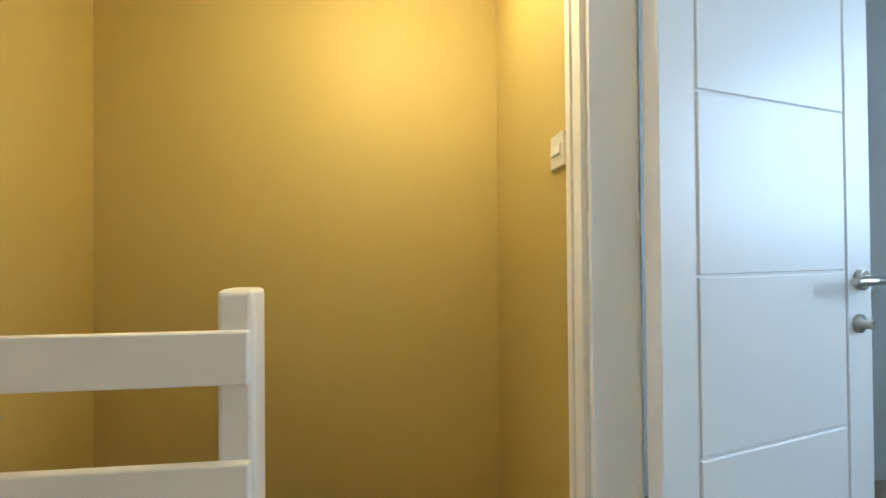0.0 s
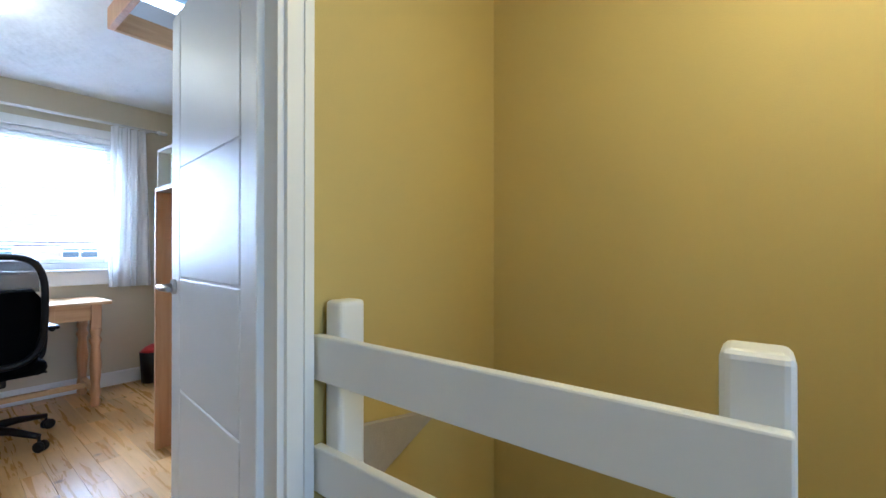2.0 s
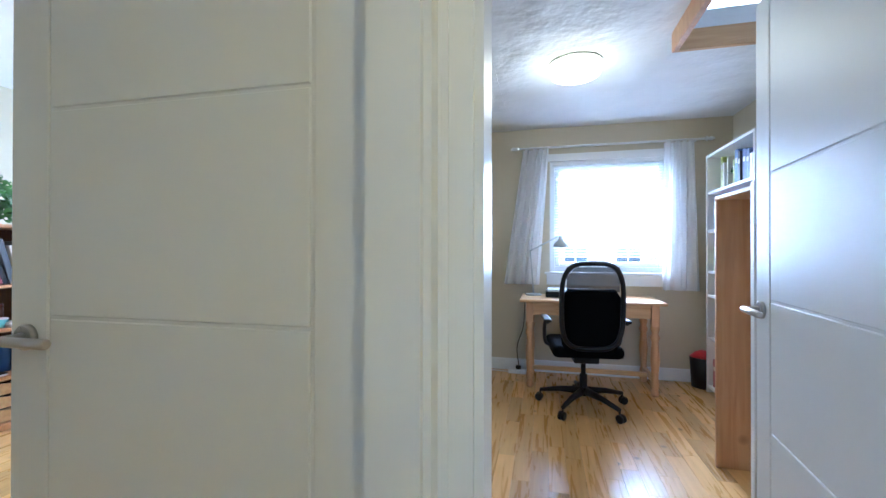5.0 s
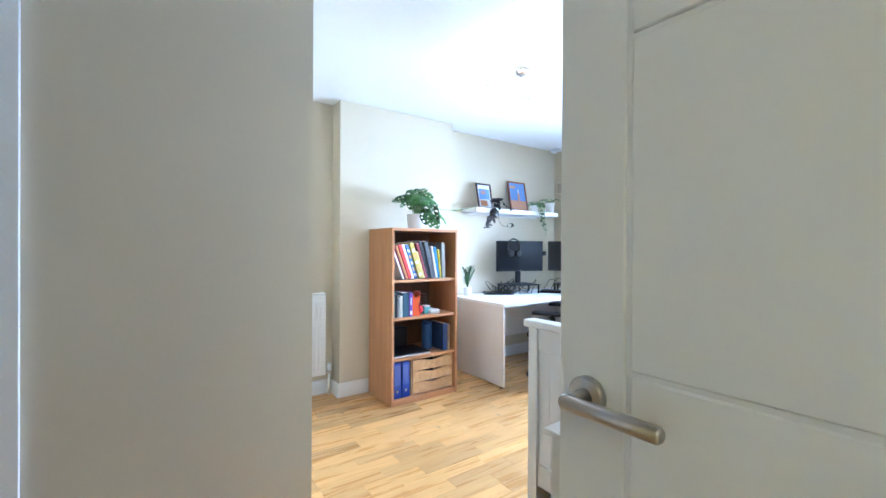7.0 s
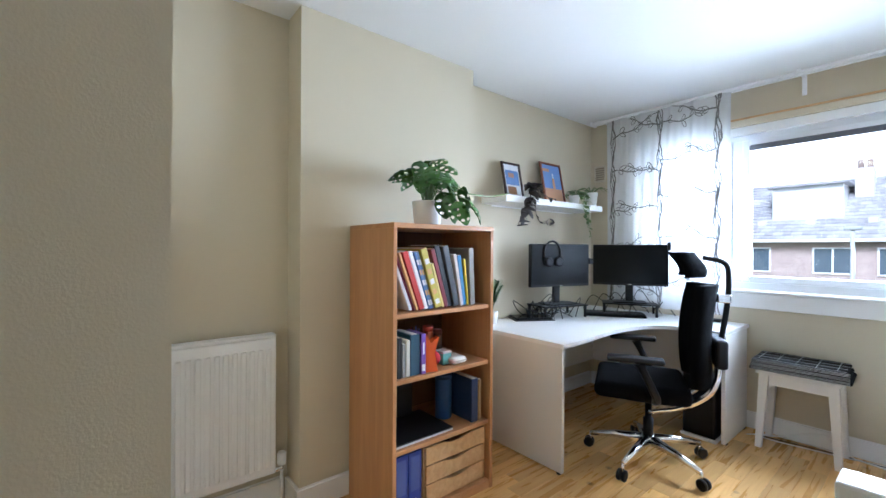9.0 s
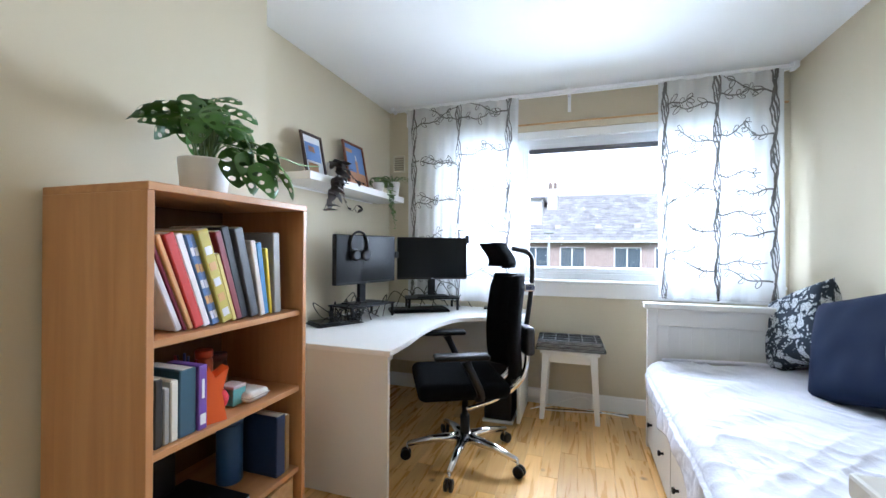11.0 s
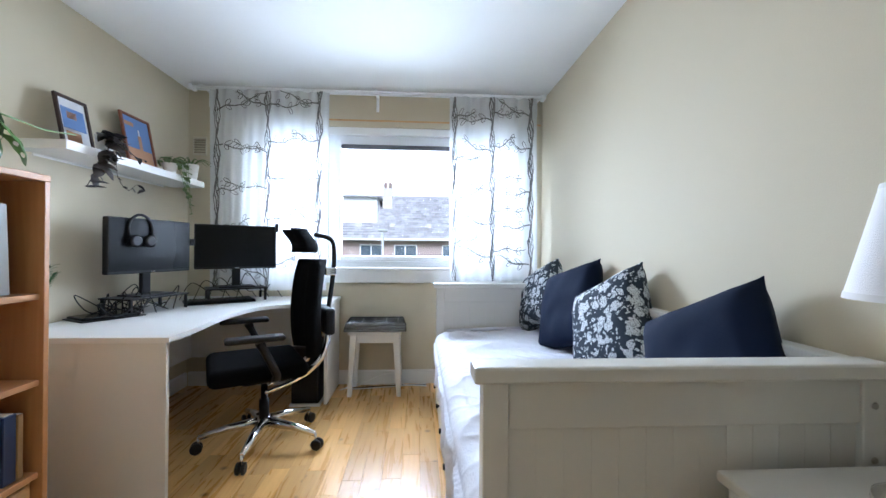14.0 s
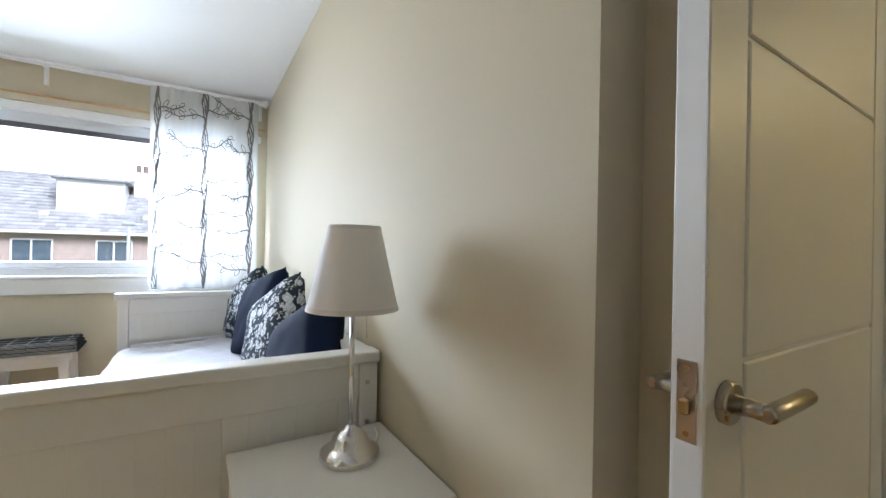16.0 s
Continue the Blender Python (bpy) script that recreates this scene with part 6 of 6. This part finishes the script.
# ---- outside ----
sky_glow = glow("bright_cloud", (0.95, 0.98, 1.0), 2.6)
structure("backdrop", boxes((-260, 260, 150, 150.5, -30, 170)), sky_glow, "plain bright overcast sky in the distance", "sky")
structure("ground", boxes((-400, 400, 4.8, 600, -2.9, -2.7)), GRASS, "grass and gardens below the window", "ground")


def house():
    h = thing("terraced_house", "brick terraced house with a tiled roof across the gardens", "house", 0, 24, -2.7)
    x0, x1 = -16.0, 26.0
    part("wall", boxes((x0, x1, 0, 7, 0, 4.35)), BRICKM, h)
    part("gutter", rbox(x0 - 0.2, x1 + 0.2, -0.42, -0.28, 4.28, 4.42, 0.03), WHITE, h, "white gutter board")
    bm = bmesh.new()
    n = 17
    for i in range(n):
        t0, t1 = i / n, (i + 1.25) / n
        y0, y1 = -0.4 + 3.9 * t0, -0.4 + 3.9 * t1
        z0, z1 = 4.40 + 2.75 * t0 + 0.07, 4.40 + 2.75 * t1
        x = x0 - 0.3 + 0.15 * (i % 2)
        while x < x1:
            v = [bm.verts.new(q) for q in ((x, y0, z0), (x + 0.31, y0, z0), (x + 0.31, y1, z1), (x, y1, z1), (x, y0, z0 - 0.09), (x + 0.31, y0, z0 - 0.09))]
            bm.faces.new((v[0], v[1], v[2], v[3]))
            bm.faces.new((v[4], v[5], v[1], v[0]))
            x += 0.325
    tagged(part("roof_tiles", bm, ROOFT, h, "weathered grey concrete roof tiles"), kind="stuff")
    roof = part("roof", slab([(-0.3, 4.36), (3.5, 7.02), (7.3, 4.36)], x0 - 0.3, x1 + 0.3), ROOFT, h)
    roof.matrix_basis = Matrix(((0, 0, 1, 0), (1, 0, 0, 0), (0, 1, 0, 0), (0, 0, 0, 1)))
    part("ridge", tube([(x0, 3.5, 7.14), (x1, 3.5, 7.14)], 0.13, 8), ROOFT, h)
    for cx in (0.15, 14.0, -9.0):
        ch = part("chimney", rbox(cx - 0.3, cx + 0.3, 2.2, 3.1, 5.6, 7.55, 0.03), RENDER_W, h)
        for k in (-0.18, 0.18):
            part("chimney_pot", turned(lathe([(0.12, 0), (0.11, 0.4), (0.13, 0.42)], 12), Matrix.Translation((cx + k * 0.8, 2.65, 7.55))), BRICKM, ch)
    dm = part("dormer", rbox(-2.75, -0.35, 0.9, 3.2, 5.0, 6.80, 0.03), UPVC, h, "white flat-topped dormer")
    part("dormer_roof", rbox(-2.95, -0.15, 0.7, 3.4, 6.80, 6.93, 0.02), ROOFT, dm)
    x = x0 + 1.0
    k = 0
    while x < x1 - 2:
        for z in (2.95, 0.8):
            w = part("window", merge(rbox(x, x + 1.3, -0.06, 0.0, z, z + 0.06, 0.01), rbox(x, x + 1.3, -0.06, 0, z + 1.05, z + 1.11, 0.01), rbox(x, x + 0.06, -0.06, 0, z + 0.06, z + 1.05, 0.01),
                     rbox(x + 1.24, x + 1.3, -0.06, 0, z + 0.06, z + 1.05, 0.01), rbox(x + 0.6, x + 0.66, -0.06, 0, z + 0.06, z + 1.05, 0.01)), UPVC, h)
            part("pane", boxes((x + 0.06, x + 1.24, -0.02, -0.01, z + 0.06, z + 1.05)), PANE_D, w)
        x += (1.9, 2.7)[k % 2]
        k += 1
    for vx in (-5, -3.2, -1.5, 0.4, 2.5, 4.4, 6.6, 8.8):
        part("roof_vent", rbox(vx, vx + 0.3, 0.45, 0.75, 5.05, 5.27, 0.03), RENDER_W, h)
    lp = thing("street_lamp", "thin grey street lamp before the houses", "street lamp", 0.45, 19.5, -2.7)
    part("pole", tube([(0, 0, 0), (0, 0, 4.6)], [0.07, 0.05], 10), paint("lamp_post_grey", (0.4, 0.42, 0.43)), lp)
    part("lamp_head", rbox(-0.22, 0.22, -0.1, 0.1, 4.6, 4.72, 0.04), paint("lamp_post_grey", (0.4, 0.42, 0.43)), lp)


house()

# ---- oak strip floors ----


def staves(x0, x1, y0, y1, floor, keep, limit, seed):
    """Oak staves in staggered rows; the nearest ones are pieces of their own."""
    rng = random.Random(seed)
    w, joined, count, shared = 0.094, bmesh.new(), 0, {}
    x = x0
    while x < x1 - 0.005:
        y = y0 - rng.uniform(0, 0.4)
        while y < y1:
            ln = rng.choice((0.32, 0.40, 0.48, 0.56, 0.66))
            a, b, c = max(y, y0), min(y + ln, y1), min(x + w, x1)
            whole = b - a > ln - 1e-6 and c - x > w - 1e-6
            if whole and count < limit and keep(x, a):
                key = ln
                if key not in shared:
                    bm = boxes((0.0003, w - 0.0003, 0.0003, ln - 0.0003, -0.009, 0.0))
                    bmesh.ops.bevel(bm, geom=[e for e in bm.edges if min(q.co.z for q in e.verts) > -0.001], offset=0.0006, segments=1, affect="EDGES")
                    me = bpy.data.meshes.new("plank")
                    bm.to_mesh(me)
                    bm.free()
                    me.materials.append(OAK)
                    shared[key] = me
                ob = new("plank", shared[key])
                ob.parent = floor
                ob.location = (x, a, 0)
                count += 1
            elif b - a > 0.004:
                box(joined, x + 0.0003, c - 0.0003, a + 0.0003, b - 0.0003, -0.009, 0.0)
            y += ln
        x += w
    tagged(part("planks", joined, OAK_I, floor), kind="stuff")


staves(BX0 + 0.002, 3.086, 1.03, WY - 0.002, bpy.data.objects["floor_bedroom"], lambda x, y: x < 2.6, 300, 21)
staves(1.705, 3.944, -0.79, 1.017, bpy.data.objects["floor_bedroom"], lambda x, y: False, 0, 22)
staves(BX0 + 0.002, 1.70, 0.938, 1.028, bpy.data.objects["floor_bedroom"], lambda x, y: False, 0, 23)
staves(3.204, 5.846, 1.024, WY - 0.002, bpy.data.objects["floor_office"], lambda x, y: 3.9 < x < 5.1 and y > 1.6, 200, 24)
